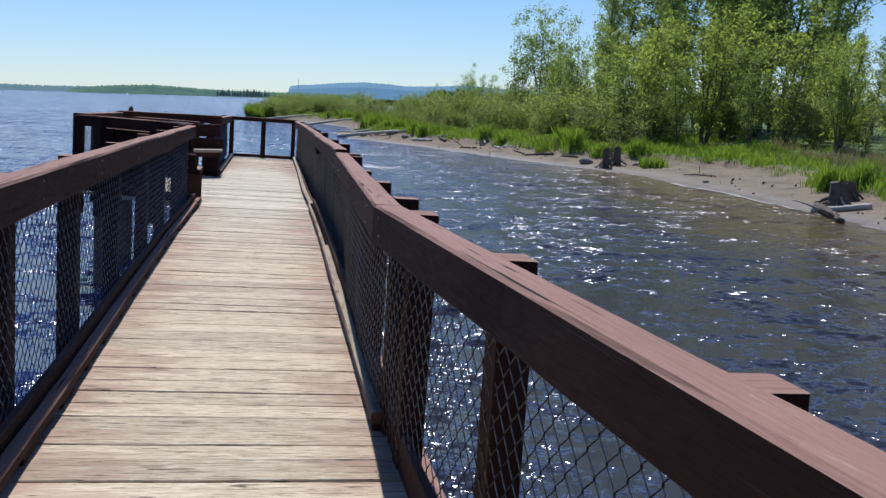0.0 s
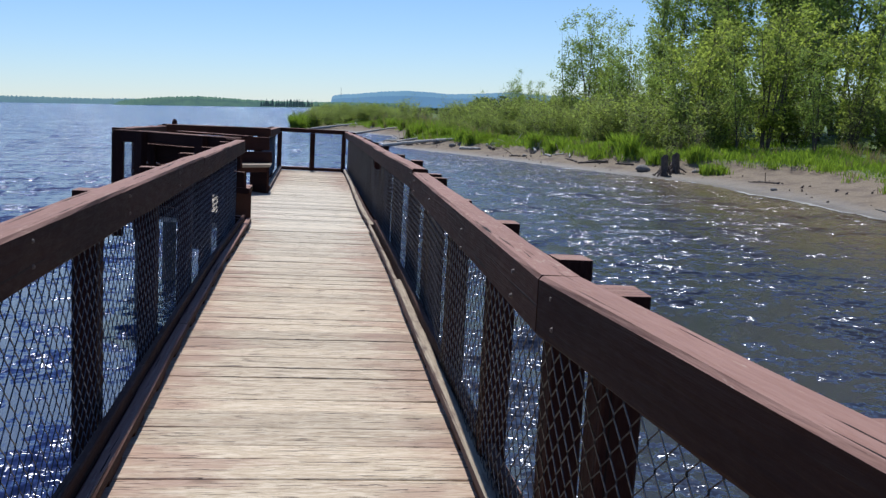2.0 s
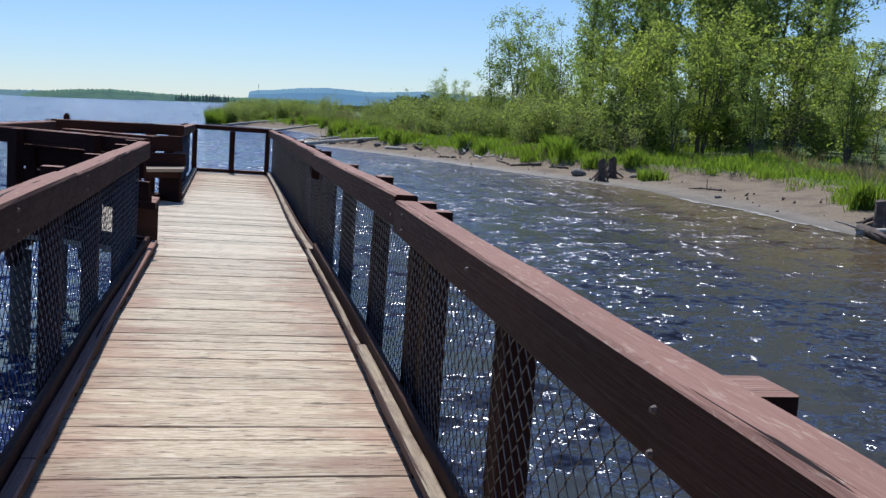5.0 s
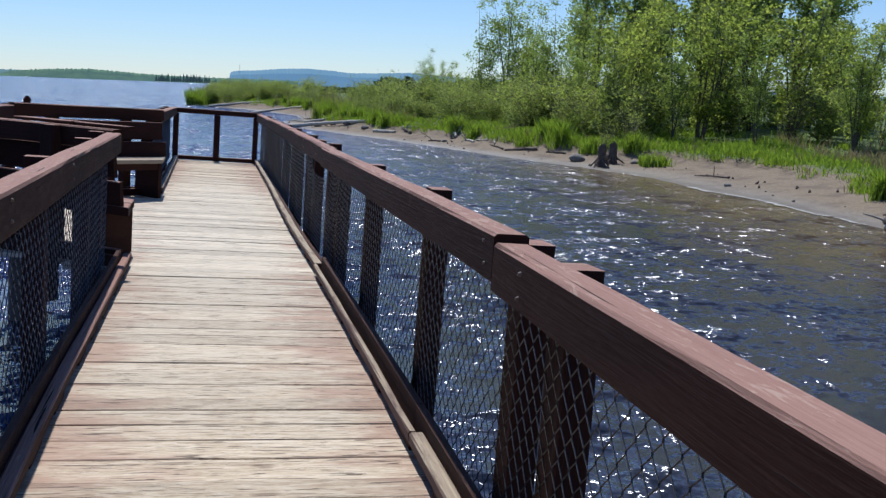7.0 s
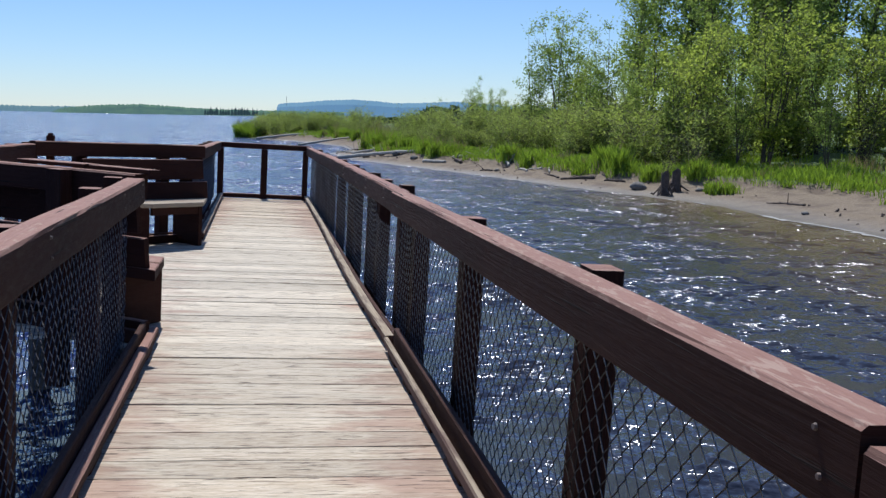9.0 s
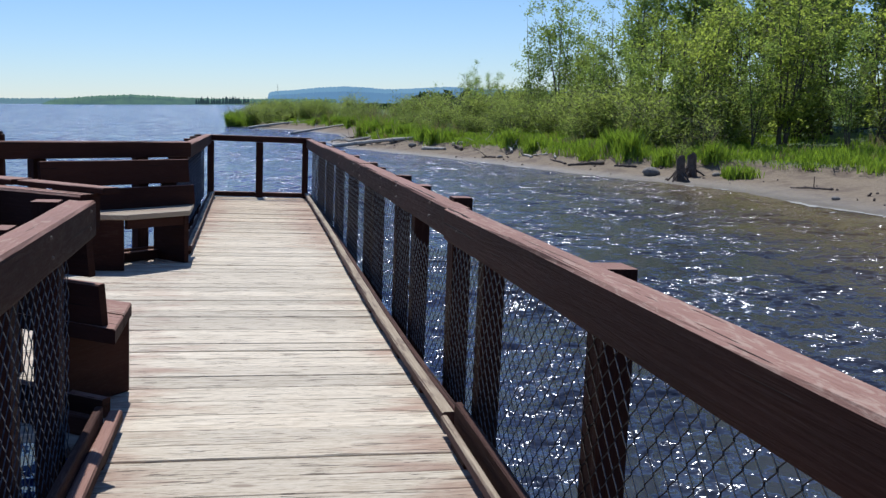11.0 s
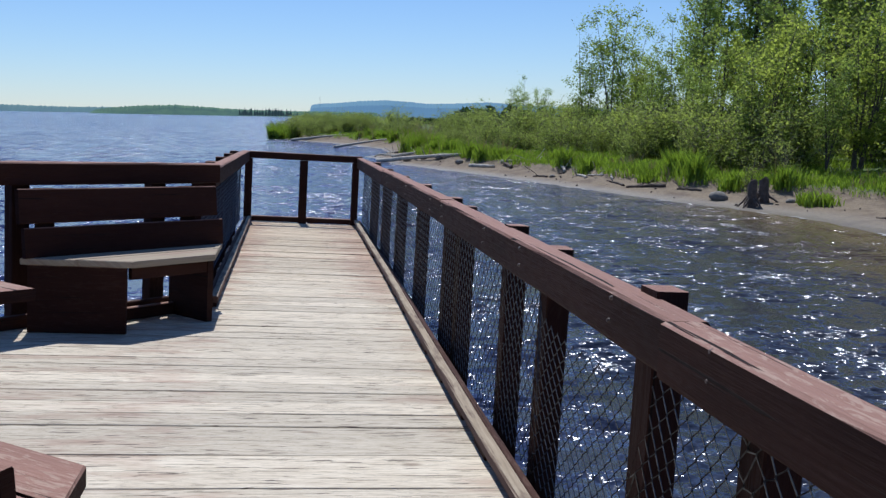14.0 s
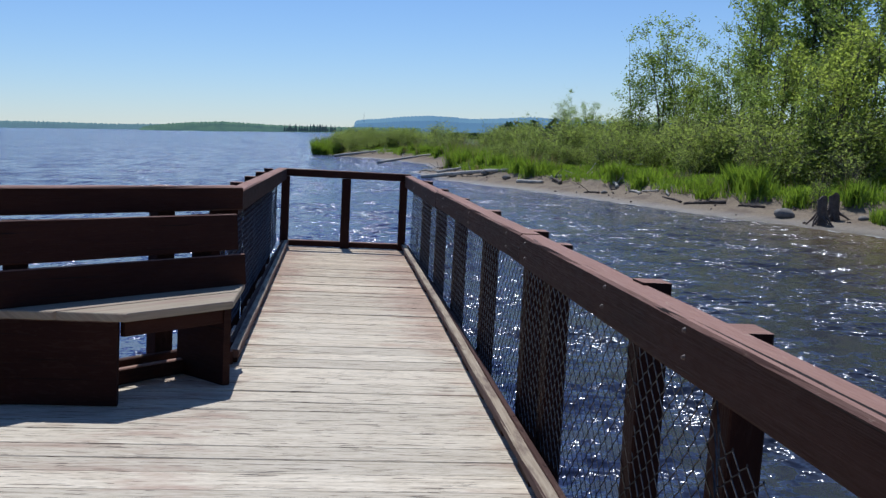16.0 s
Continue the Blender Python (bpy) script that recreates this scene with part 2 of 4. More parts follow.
def make_ground():
    n = Nodes("shore_ground")
    c = n.coord("Object", (1, 1, 1), False)
    sep = n.add("ShaderNodeSeparateXYZ")
    n.put(c, sep.inputs[0])
    fine, mid = n.noise(c, 9, 5, 0.65), n.noise(c, 0.9, 4, 0.6)
    sand = n.ramp(fine, (0.3, (0.135, 0.102, 0.066)), (0.7, (0.24, 0.187, 0.125)))
    sand = n.mix(n.ramp(mid, (0.5, 0.0), (0.62, 0.7)), sand, (0.105, 0.074, 0.052))
    soil = n.ramp(fine, (0.3, (0.05, 0.075, 0.02)), (0.7, (0.10, 0.15, 0.035)))
    level = n.math("ADD", sep.outputs[2], n.math("MULTIPLY", n.math("SUBTRACT", mid, 0.5), 0.5))
    wet = n.ramp(n.math("ADD", sep.outputs[2], 1.25), (0.02, 1.0), (0.16, 0.0))
    sand = n.mix(n.math("MULTIPLY", wet, 0.65), sand, (0.09, 0.075, 0.058))
    col = n.mix(n.ramp(n.math("ADD", level, 1.0), (0.33, 0.0), (0.5, 1.0)), sand, soil)
    n.bump(n.math("ADD", fine, mid), 0.6, 0.05)
    return n.done(col, n.ramp(wet, (0.0, 0.95), (1.0, 0.45)))


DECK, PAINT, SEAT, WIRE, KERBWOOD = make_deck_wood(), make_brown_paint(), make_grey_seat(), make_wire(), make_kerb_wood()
# shaded copy of the brown paint: hardly any sunlit tone on top
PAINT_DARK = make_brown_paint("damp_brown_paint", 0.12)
STEEL = make_plain("rusty_bolt_steel", (0.05, 0.035, 0.03), (0.16, 0.11, 0.09), 40, 0.6)
BARK = make_plain("grey_brown_bark", (0.045, 0.036, 0.028), (0.15, 0.125, 0.10), 6, 0.95, 0.8, 0.03)
DRIFT = make_plain("bleached_driftwood", (0.27, 0.24, 0.20), (0.58, 0.54, 0.47), 5, 0.9, 0.6, 0.03)
STUMP = make_plain("dark_stump_wood", (0.045, 0.033, 0.026), (0.17, 0.13, 0.105), 7, 0.95, 0.9, 0.04)
STONE = make_plain("grey_beach_stone", (0.10, 0.09, 0.08), (0.27, 0.25, 0.22), 5, 0.9, 0.5, 0.03)
FOAM = make_plain("white_foam", (0.15, 0.14, 0.125), (0.46, 0.45, 0.41), 12, 0.7, 0.6, 0.02)
LEAF_POPLAR = make_leaf("poplar_leaves", (0.16, 0.23, 0.06), (0.40, 0.50, 0.15), 0.72)
LEAF_WILLOW = make_leaf("willow_leaves", (0.17, 0.225, 0.05), (0.44, 0.51, 0.12), 0.75)
LEAF_SHRUB = make_leaf("shrub_leaves", (0.16, 0.215, 0.05), (0.43, 0.50, 0.15), 0.7)
LEAF_DARK = make_leaf("dark_far_leaves", (0.03, 0.055, 0.018), (0.075, 0.12, 0.03), 0.3)
GRASS = make_leaf("bank_grass", (0.13, 0.20, 0.022), (0.30, 0.42, 0.05), 0.6)
DRYGRASS = make_leaf("dry_reeds", (0.20, 0.15, 0.08), (0.42, 0.34, 0.20), 0.3)
WATER, GROUND = make_water(), make_ground()


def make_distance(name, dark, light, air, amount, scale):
    """Far land, glowing pale blue to stand in for miles of sunlit haze."""
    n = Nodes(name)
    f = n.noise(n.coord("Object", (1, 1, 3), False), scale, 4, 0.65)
    # haze put into the land's own material as emission
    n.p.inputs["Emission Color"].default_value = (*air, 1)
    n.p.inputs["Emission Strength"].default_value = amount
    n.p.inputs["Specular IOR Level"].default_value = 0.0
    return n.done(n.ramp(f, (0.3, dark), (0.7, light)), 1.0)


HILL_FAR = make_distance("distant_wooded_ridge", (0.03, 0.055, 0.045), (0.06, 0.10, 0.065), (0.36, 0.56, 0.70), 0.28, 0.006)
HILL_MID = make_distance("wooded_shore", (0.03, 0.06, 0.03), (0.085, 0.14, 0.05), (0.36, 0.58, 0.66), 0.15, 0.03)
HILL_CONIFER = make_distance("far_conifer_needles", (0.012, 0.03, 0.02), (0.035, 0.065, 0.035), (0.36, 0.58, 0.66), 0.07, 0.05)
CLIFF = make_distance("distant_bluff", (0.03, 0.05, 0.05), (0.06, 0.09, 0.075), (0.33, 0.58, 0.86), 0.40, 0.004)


# ---------------------------------------------------------------- building helpers
def thing(name, base, label, category, group="", kind="", frame_of=None):
    """An empty at the base of a thing; base is in the dock's own axes when frame_of is DOCK."""
    ob = new(name)
    ob.empty_display_size = 0.2
    m = Matrix.Translation(base)
    ob.matrix_basis = frame_of @ m if frame_of is not None else m
    ob["base"] = tuple(base)
    return tagged(ob, label, category, group, kind)


def mesh_of(name, bm, material, shift=(0, 0, 0)):
    if any(shift):
        bmesh.ops.translate(bm, vec=-Vector(shift), verts=bm.verts)
    me = bpy.data.meshes.new(name)
    bm.normal_update()
    bm.to_mesh(me)
    bm.free()
    me.materials.append(material)
    return me


def part(name, bm, material, parent, label=""):
    top = parent
    while top.parent:
        top = top.parent
    ob = new(name, mesh_of(name, bm, material, top.get("base", (0, 0, 0))))
    ob.parent = parent
    return tagged(ob, label)


def beam(a, b, w, h, bevel=0.006, rings=2, jitter=0.0, up=(0, 0, 1), bm=None, seed=0.0):
    """A timber from a to b: w across, h along up, chamfered, its grain along its length."""
    bm = bm or bmesh.new()
    a, b, up = Vector(a), Vector(b), Vector(up)
    d = (b - a)
    length = d.length
    d.normalize()
    side = d.cross(up).normalized()
    top = side.cross(d)
    e = bevel
    prof = [(-w / 2 + e, -h / 2), (w / 2 - e, -h / 2), (w / 2, -h / 2 + e), (w / 2, h / 2 - e), (w / 2 - e, h / 2), (-w / 2 + e, h / 2), (-w / 2, h / 2 - e), (-w / 2, -h / 2 + e)]
    run, acc = [0.0], 0.0
    for i in range(8):
        p, q = prof[i], prof[(i + 1) % 8]
        acc += math.hypot(q[0] - p[0], q[1] - p[1])
        run.append(acc)
    uv = bm.loops.layers.uv.verify()
    grid = []
    for r in range(rings):
        u = r / (rings - 1)
        ring = []
        for i, (x, y) in enumerate(prof):
            p = a + d * (length * u) + side * x + top * y
            if jitter:
                k = noise.noise(Vector((u * length * 1.7 + seed * 9.1, i * 2.3, seed * 3.7)))
                k2 = noise.noise(Vector((u * length * 0.6 + seed * 5.1, 7.7, seed)))
                p += (side * math.copysign(1, x) + top * math.copysign(1, y)) * k * jitter + top * k2 * jitter * 0.8
            ring.append(bm.verts.new(p))
        grid.append(ring)
    for r in range(rings - 1):
        for i in range(8):
            k = (i + 1) % 8
            f = bm.faces.new((grid[r][i], grid[r][k], grid[r + 1][k], grid[r + 1][i]))
            for loop, (uu, vv) in zip(f.loops, ((r, run[i]), (r, run[i + 1]), (r + 1, run[i + 1]), (r + 1, run[i]))):
                loop[uv].uv = (uu / (rings - 1) * length + seed, vv)
    for ring, flip in ((grid[0], True), (grid[-1], False)):
        f = bm.faces.new(ring[::-1] if flip else ring)
        for loop, (x, y) in zip(f.loops, prof[::-1] if flip else prof):
            loop[uv].uv = (x * 0.3 + seed, y * 3)
    return bm


def slab(points, z0, z1, axis_u=(1, 0), bevel=0.006, bm=None, seed=0.0):
    """A flat board with any outline in plan, its upper edge chamfered."""
    bm = bm or bmesh.new()
    uv = bm.loops.layers.uv.verify()
    n = len(points)
    cx, cy = sum(p[0] for p in points) / n, sum(p[1] for p in points) / n

    def inset(p):
        v = Vector((cx - p[0], cy - p[1]))
        v = v.normalized() * bevel * 1.3 if v.length > 0 else v
        return p[0] + v.x, p[1] + v.y
    rows = [[bm.verts.new((*inset(p), z0)) for p in points], [bm.verts.new((*p, z0 + bevel)) for p in points],
            [bm.verts.new((*p, z1 - bevel)) for p in points], [bm.verts.new((*inset(p), z1)) for p in points]]
    faces = [bm.faces.new(rows[0][::-1]), bm.faces.new(rows[3])]
    for r in range(3):
        for i in range(n):
            k = (i + 1) % n
            faces.append(bm.faces.new((rows[r][i], rows[r][k], rows[r + 1][k], rows[r + 1][i])))
    for f in faces:
        for loop in f.loops:
            c = loop.vert.co
            loop[uv].uv = (c.x * axis_u[0] + c.y * axis_u[1] + seed, -c.x * axis_u[1] + c.y * axis_u[0] + c.z)
    bmesh.ops.recalc_face_normals(bm, faces=bm.faces)
    return bm


def interp(table, y):
    if y <= table[0][0]:
        return table[0][1]
    for (y0, x0), (y1, x1) in zip(table, table[1:]):
        if y <= y1:
            return x0 + (x1 - x0) * (y - y0) / (y1 - y0)
    return table[-1][1]


def tubes(segments, radius, sides=3):
    """One mesh's vertices and faces for many thin rods; segments is an array (n, 2, 3)."""
    seg = np.asarray(segments, float)
    a, b = seg[:, 0], seg[:, 1]
    d = b - a
    d /= np.linalg.norm(d, axis=1, keepdims=True) + 1e-9
    ref = np.where(np.abs(d[:, 2:3]) > 0.9, np.array([[1.0, 0, 0]]), np.array([[0, 0, 1.0]]))
    s = np.cross(d, ref)
    s /= np.linalg.norm(s, axis=1, keepdims=True) + 1e-9
    u = np.cross(s, d)
    verts = []
    for end in (a - d * radius * 0.5, b + d * radius * 0.5):
        for k in range(sides):
            ang = 2 * math.pi * k / sides
            verts.append(end + (s * math.cos(ang) + u * math.sin(ang)) * radius)
    verts = np.stack(verts, 1)
    n = len(seg)
    base = (np.arange(n) * 2 * sides)[:, None]
    faces = []
    for k in range(sides):
        k2 = (k + 1) % sides
        faces.append(base + np.array([[k, k2, sides + k2, sides + k]]))
    return verts.reshape(-1, 3), np.concatenate(faces)


def raw_mesh(name, verts, faces, material, smooth=False):
    me = bpy.data.meshes.new(name)
    me.from_pydata(verts.tolist() if hasattr(verts, "tolist") else verts, [], faces.tolist() if hasattr(faces, "tolist") else faces)
    me.materials.append(material)
    if smooth:
        me.shade_smooth()
    return me


# ---------------------------------------------------------------- large structure: water, shore, distance
SHORE = [(-4500, 60), (-300, 30), (-60, 17), (0, 15.4), (18, 14.9), (27, 15.4), (35, 15.2), (38, 14.4), (44, 12.6), (51, 10.9), (57, 9.3), (63, 7.4), (67, 6.0), (72, 5.6), (78, 5.2),
         (86, 7.5), (95, 7.8), (104, 6.0), (112, 4.0), (120, 0.2), (130, -1.6), (146, -1.8), (156, 2), (200, 15), (400, 40), (1000, 110), (3000, 260), (4500, 320)]


def shore_x(y):
    return interp(SHORE, y) + 0.35 * noise.noise(Vector((y * 0.35, 3.1, 0))) + 0.12 * noise.noise(Vector((y * 1.4, 8.1, 0)))


def ground_z(x, y):
    d = x - shore_x(y)
    wob = noise.noise(Vector((x * 0.25, y * 0.25, 4)))
    fine = noise.noise(Vector((x * 1.1, y * 1.1, 9)))
    if d < 0:
        return WATER_Z + max(d * 0.10, -1.6)
    scarp = 2.3 + 0.7 * noise.noise(Vector((y * 0.22, 0.5, 2))) + 0.35 * noise.noise(Vector((y * 0.9, 6, 2)))
    # the beach is widest off the stumps
    scarp += 2.6 * math.exp(-((y - 34) / 6.5) ** 2)
    z = WATER_Z + 0.37 * min(1.0, d / scarp)
    if d > scarp:
        z += 0.28 * min(1.0, (d - scarp) / 0.45) + 0.05 * min(d - scarp, 14) + 0.12 * wob * min(1, (d - scarp))
    return z + 0.03 * fine


def make_water_sheet():
    radii = [0.0] + [0.8 * 1.075 ** i for i in range(120)]
    radii = [r for r in radii if r < 4650] + [4700]
    segs = 96
    verts, faces = [(0, 0, 0)], []
    for r in radii[1:]:
        for k in range(segs):
            ang = 2 * math.pi * k / segs
            verts.append((r * math.cos(ang), r * math.sin(ang), 0))
    for k in range(segs):
        faces.append((0, 1 + k, 1 + (k + 1) % segs))
    for i in range(len(radii) - 2):
        for k in range(segs):
            p, q = 1 + i * segs, 1 + (i + 1) * segs
            faces.append((p + k, q + k, q + (k + 1) % segs, p + (k + 1) % segs))
    me = bpy.data.meshes.new("water")
    me.from_pydata(verts, [], faces)
    me.materials.append(WATER)
    ob = new("water", me)
    ob.location = (0, 0, WATER_Z)
    tagged(ob, "choppy blue lake water with sun glints, brown near the bank", "water", kind="structure")


def make_ground_sheet():
    ys = [-4500, -1500, -500, -200, -90, -50, -25, -10, 0, 6] + [6 + 0.75 * i for i in range(1, 110)] + [88.5 + 2 * i for i in range(1, 40)] + [175, 200, 260, 400, 700, 1500, 3000, 4500]
    ds = [-30, -12, -6, -3, -1.5, -0.7, -0.3, 0, 0.3, 0.6, 1, 1.4, 1.8, 2.1, 2.4, 2.7, 3.0, 3.3, 3.7, 4.2, 4.6, 5, 5.5, 6, 6.7, 7.5, 9, 11, 14, 18, 24, 32, 45, 70, 120, 300, 900, 2500, 4500]
    verts = []
    for y in ys:
        sx = shore_x(y)
        for d in ds:
            x = sx + d
            verts.append((x, y, ground_z(x, y)))
    w = len(ds)
    faces = [(j * w + i, j * w + i + 1, (j + 1) * w + i + 1, (j + 1) * w + i) for j in range(len(ys) - 1) for i in range(w - 1)]
    me = bpy.data.meshes.new("ground")
    me.from_pydata(verts, [], faces)
    me.materials.append(GROUND)
    me.shade_smooth()
    tagged(new("ground", me), "sandy lake shore rising to a grassy bank", "ground", kind="structure")


def make_ridge(name, label, material, profile, radius, depth, rough, floor=-3.0):
    """A far ridge as a solid strip of land; profile holds azimuth and elevation in degrees."""
    bm = bmesh.new()
    a0, a1 = profile[0][0], profile[-1][0]
    steps = int((a1 - a0) / 0.06)
    rows = []
    for i in range(steps + 1):
        az = a0 + (a1 - a0) * i / steps
        el = interp(profile, az)
        top = radius * math.tan(radians(el))
        top += rough * (noise.noise(Vector((az * 9, radius, 0))) + 0.6 * noise.noise(Vector((az * 31, radius, 3)))) * min(1, el * 6)
        c, s = math.cos(radians(az)), math.sin(radians(az))
        rows.append([bm.verts.new((s * r, c * r, z)) for r, z in ((radius, floor), (radius + depth * 0.1, top * 0.7 + 0.5), (radius + depth * 0.35, top + 0.6), (radius + depth, top + 0.3), (radius + depth * 1.2, floor))])
    for p, q in zip(rows, rows[1:]):
        for k in range(4):
            bm.faces.new((p[k], q[k], q[k + 1], p[k + 1]))
    bmesh.ops.recalc_face_normals(bm, faces=bm.faces)
    tagged(new(name, mesh_of(name, bm, material)), label, "distance", kind="structure")


make_water_sheet()
make_ground_sheet()
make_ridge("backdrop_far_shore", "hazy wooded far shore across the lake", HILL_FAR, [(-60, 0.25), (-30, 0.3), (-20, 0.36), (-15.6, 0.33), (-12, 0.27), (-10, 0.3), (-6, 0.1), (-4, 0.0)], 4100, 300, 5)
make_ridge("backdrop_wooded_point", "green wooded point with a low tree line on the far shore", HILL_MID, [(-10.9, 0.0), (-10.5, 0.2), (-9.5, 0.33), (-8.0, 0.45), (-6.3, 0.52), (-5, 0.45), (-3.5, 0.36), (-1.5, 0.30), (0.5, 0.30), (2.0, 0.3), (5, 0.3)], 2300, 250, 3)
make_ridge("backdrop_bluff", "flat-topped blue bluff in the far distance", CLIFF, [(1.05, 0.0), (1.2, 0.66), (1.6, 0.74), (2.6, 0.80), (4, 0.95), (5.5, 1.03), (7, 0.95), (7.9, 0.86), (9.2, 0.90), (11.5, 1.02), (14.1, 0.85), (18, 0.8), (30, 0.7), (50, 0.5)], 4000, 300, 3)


def make_far_conifers():
    """A ragged line of spruces on the far point, too small and many to count."""
    gen = np.random.default_rng(17)
    verts, faces = [], []
    for _ in range(95):
        az = gen.choice((-2.6, -1.9, -1.3, -0.7, 0.0)) + gen.normal() * 0.3
        r, h = gen.uniform(2285, 2296), gen.uniform(7, 19)
        x, y = r * math.sin(radians(az)), r * math.cos(radians(az))
        base = len(verts)
        for k in range(5):
            a = 6.2832 * k / 5
            verts.append((x + h * 0.2 * math.cos(a), y + h * 0.2 * math.sin(a), 0.0))
        verts.append((x, y, h))
        faces += [(base + k, base + (k + 1) % 5, base + 5) for k in range(5)]
    me = bpy.data.meshes.new("far_conifers")
    me.from_pydata(verts, [], faces)
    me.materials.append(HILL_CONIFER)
    tagged(new("far_conifers", me), "dark ragged line of conifers on the far point", "woods", kind="stuff")


make_far_conifers()


# ---------------------------------------------------------------- the dock: deck boards
RAIL_R = [(-8, 0.93), (-1.6, 0.66), (-0.4, 0.55), (0.70, 0.455), (2.0, 0.465), (3.5, 0.51), (5.3, 0.61), (7, 0.65), (9, 0.67), (13, 0.675), (23.1, 0.70)]
RAIL_L = [(-8, -0.80), (0, -0.83), (10.3, -0.89)]
# where the kerbs' inner edges meet the deck; the outer length of the right one is set a little inwards
KERB_R = [(-8, 0.80), (-1.6, 0.57), (0.25, 0.515), (1.2, 0.53), (2.1, 0.54), (3.4, 0.555), (5, 0.572), (6, 0.592), (7.5, 0.61), (10.26, 0.622)]
KERB_FAR = [(10.28, 0.642), (11.6, 0.624), (13, 0.626), (14.5, 0.642), (16, 0.66), (18, 0.685), (23, 0.715)]
KERB_L = [(-8, -0.785), (1.5, -0.785), (4, -0.815), (7, -0.83), (8.5, -0.815), (10.4, -0.80)]
KERB_W, KERB_H = 0.062, 0.092
END_Y = 23.0
BAY = [(-0.88, 10.35), (-2.5, 11.55), (-2.42, 14.62), (-0.83, 16.25)]   # inner line of the lookout bay's rails
RAIL_Z, RAIL_H, RAIL_W = 1.05, 0.155, 0.115
rng = random.Random(5)


def deck_left(y):
    if BAY[0][1] - 0.1 < y < BAY[3][1] + 0.1:
        if y < BAY[1][1]:
            x = interp([(BAY[0][1], BAY[0][0]), (BAY[1][1], BAY[1][0])], y)
        elif y < BAY[2][1]:
            x = BAY[1][0]
        else:
            x = interp([(BAY[2][1], BAY[2][0]), (BAY[3][1], BAY[3][0])], y)
        return x - 0.2
    return -0.95 if y < 12 else -0.94


def make_deck():
    deck = thing("deck_floor", (0, 0, 0), "weathered pale grey deck boards with traces of red-brown stain", "floor", kind="structure", frame_of=DOCK)
    y = -7.5
    i = 0
    while y < END_Y:
        w = rng.choice((0.17, 0.185, 0.19, 0.205, 0.22, 0.232, 0.235)) * rng.uniform(0.97, 1.03)
        gap = rng.uniform(0.002, 0.007)
        y1 = min(y + w, END_Y + 0.06)
        skew = rng.uniform(-0.003, 0.003)
        x0, x1 = deck_left((y + y1) / 2) + rng.uniform(-0.02, 0.02), interp(KERB_R if y < 10.27 else KERB_FAR, y) + 0.115 + rng.uniform(-0.012, 0.012)
        dz = rng.uniform(-0.004, 0.003)
        part("plank", beam((x0, (y + y1) / 2 + skew, -0.021 + dz), (x1, (y + y1) / 2 - skew, -0.021 + dz + rng.uniform(-0.003, 0.003)), y1 - y - gap, 0.042, 0.004, 7, 0.0022, seed=i * 0.73), DECK, deck)
        y = y1
        i += 1
    return deck


def make_frame_under():
    """The joists and piles that carry the deck."""
    frame_ob = thing("dock_substructure", (0, 0, -0.05), "brown timber joists and piles under the deck", "dock frame", kind="structure", frame_of=DOCK)
    for x in (-0.9, -0.22, -0.12, -0.02, 0.08, 0.72):
        part("joist", beam((x, -7.4, -0.15), (x, END_Y, -0.15), 0.094 if abs(x) < 0.3 else 0.08, 0.2, 0.006), PAINT, frame_ob)
    for x, ya, yb in ((-1.6, 11.2, 15.3), (-2.3, 11.7, 14.4)):
        part("joist", beam((x, ya, -0.15), (x, yb, -0.15), 0.08, 0.2, 0.006), PAINT, frame_ob)
    for y in (-6, -2.5, 1, 4.5, 8, 11.5, 14.5, 17.5, 20.5, 22.6):
        for x in (-0.85, 0.66):
            part("pile", beam((x, y, -2.6), (x, y, -0.26), 0.2, 0.2, 0.05, up=(0, 1, 0)), BARK, frame_ob)
    for x, y in ((-2.3, 11.8), (-2.3, 14.3)):
        part("pile", beam((x, y, -2.6), (x, y, -0.26), 0.2, 0.2, 0.05, up=(0, 1, 0)), BARK, frame_ob)


make_frame_under()


# ---------------------------------------------------------------- railings
def chain_link(path, z0, top, offset=0.0, pitch=0.092, lean=None):
    """Woven wire along a plan path. top(s): the height of the upper edge; lean(s): sideways slump at the upper edge."""
    pts = [Vector(p) for p in path]
    cum = [0.0]
    for p, q in zip(pts, pts[1:]):
        cum.append(cum[-1] + (q - p).length)
    half = pitch / 2
    cols = int(cum[-1] / half)
    rows = 19

    def at(s, k):
        s = min(max(s, 0.0), cum[-1] - 1e-4)
        i = max(j for j in range(len(cum) - 1) if cum[j] <= s)
        d = (pts[i + 1] - pts[i]).normalized()
        p = pts[i] + d * (s - cum[i])
        nx, ny = -d.y, d.x
        h = top(s)
        z = z0 + (h - z0) * k / rows
        out = 0.007 * noise.noise(Vector((s * 2.1, z * 3, 1))) + (lean(s) * (k / rows) ** 2 if lean else 0)
        return p.x + nx * (offset + out), p.y + ny * (offset + out), z
    grid = np.array([[at(c * half, k) for k in range(rows + 1)] for c in range(cols + 1)])
    # each wire zigzags between two columns and hooks round its neighbours with a short upright bend
    hook = 0.07
    seg = []
    k = np.arange(rows + 1)
    for i in range(cols):
        even = (k + i) % 2 == 0
        line = grid[np.where(even, i, i + 1), k]
        over = grid[np.where(even, max(i - 1, 0), min(i + 2, cols)), k] - line
        rise = np.zeros_like(line)
        rise[:-1] = line[1:] - line[:-1]
        rise[-1] = rise[-2]
        rise[:, :2] = 0
        low, high = line + over * 0.035 - rise * hook, line + over * 0.035 + rise * hook
        path = np.stack([low, high], 1).reshape(-1, 3)
        seg.append(np.stack([path[:-1], path[1:]], 1))
    return tubes(np.concatenate(seg), 0.0023)


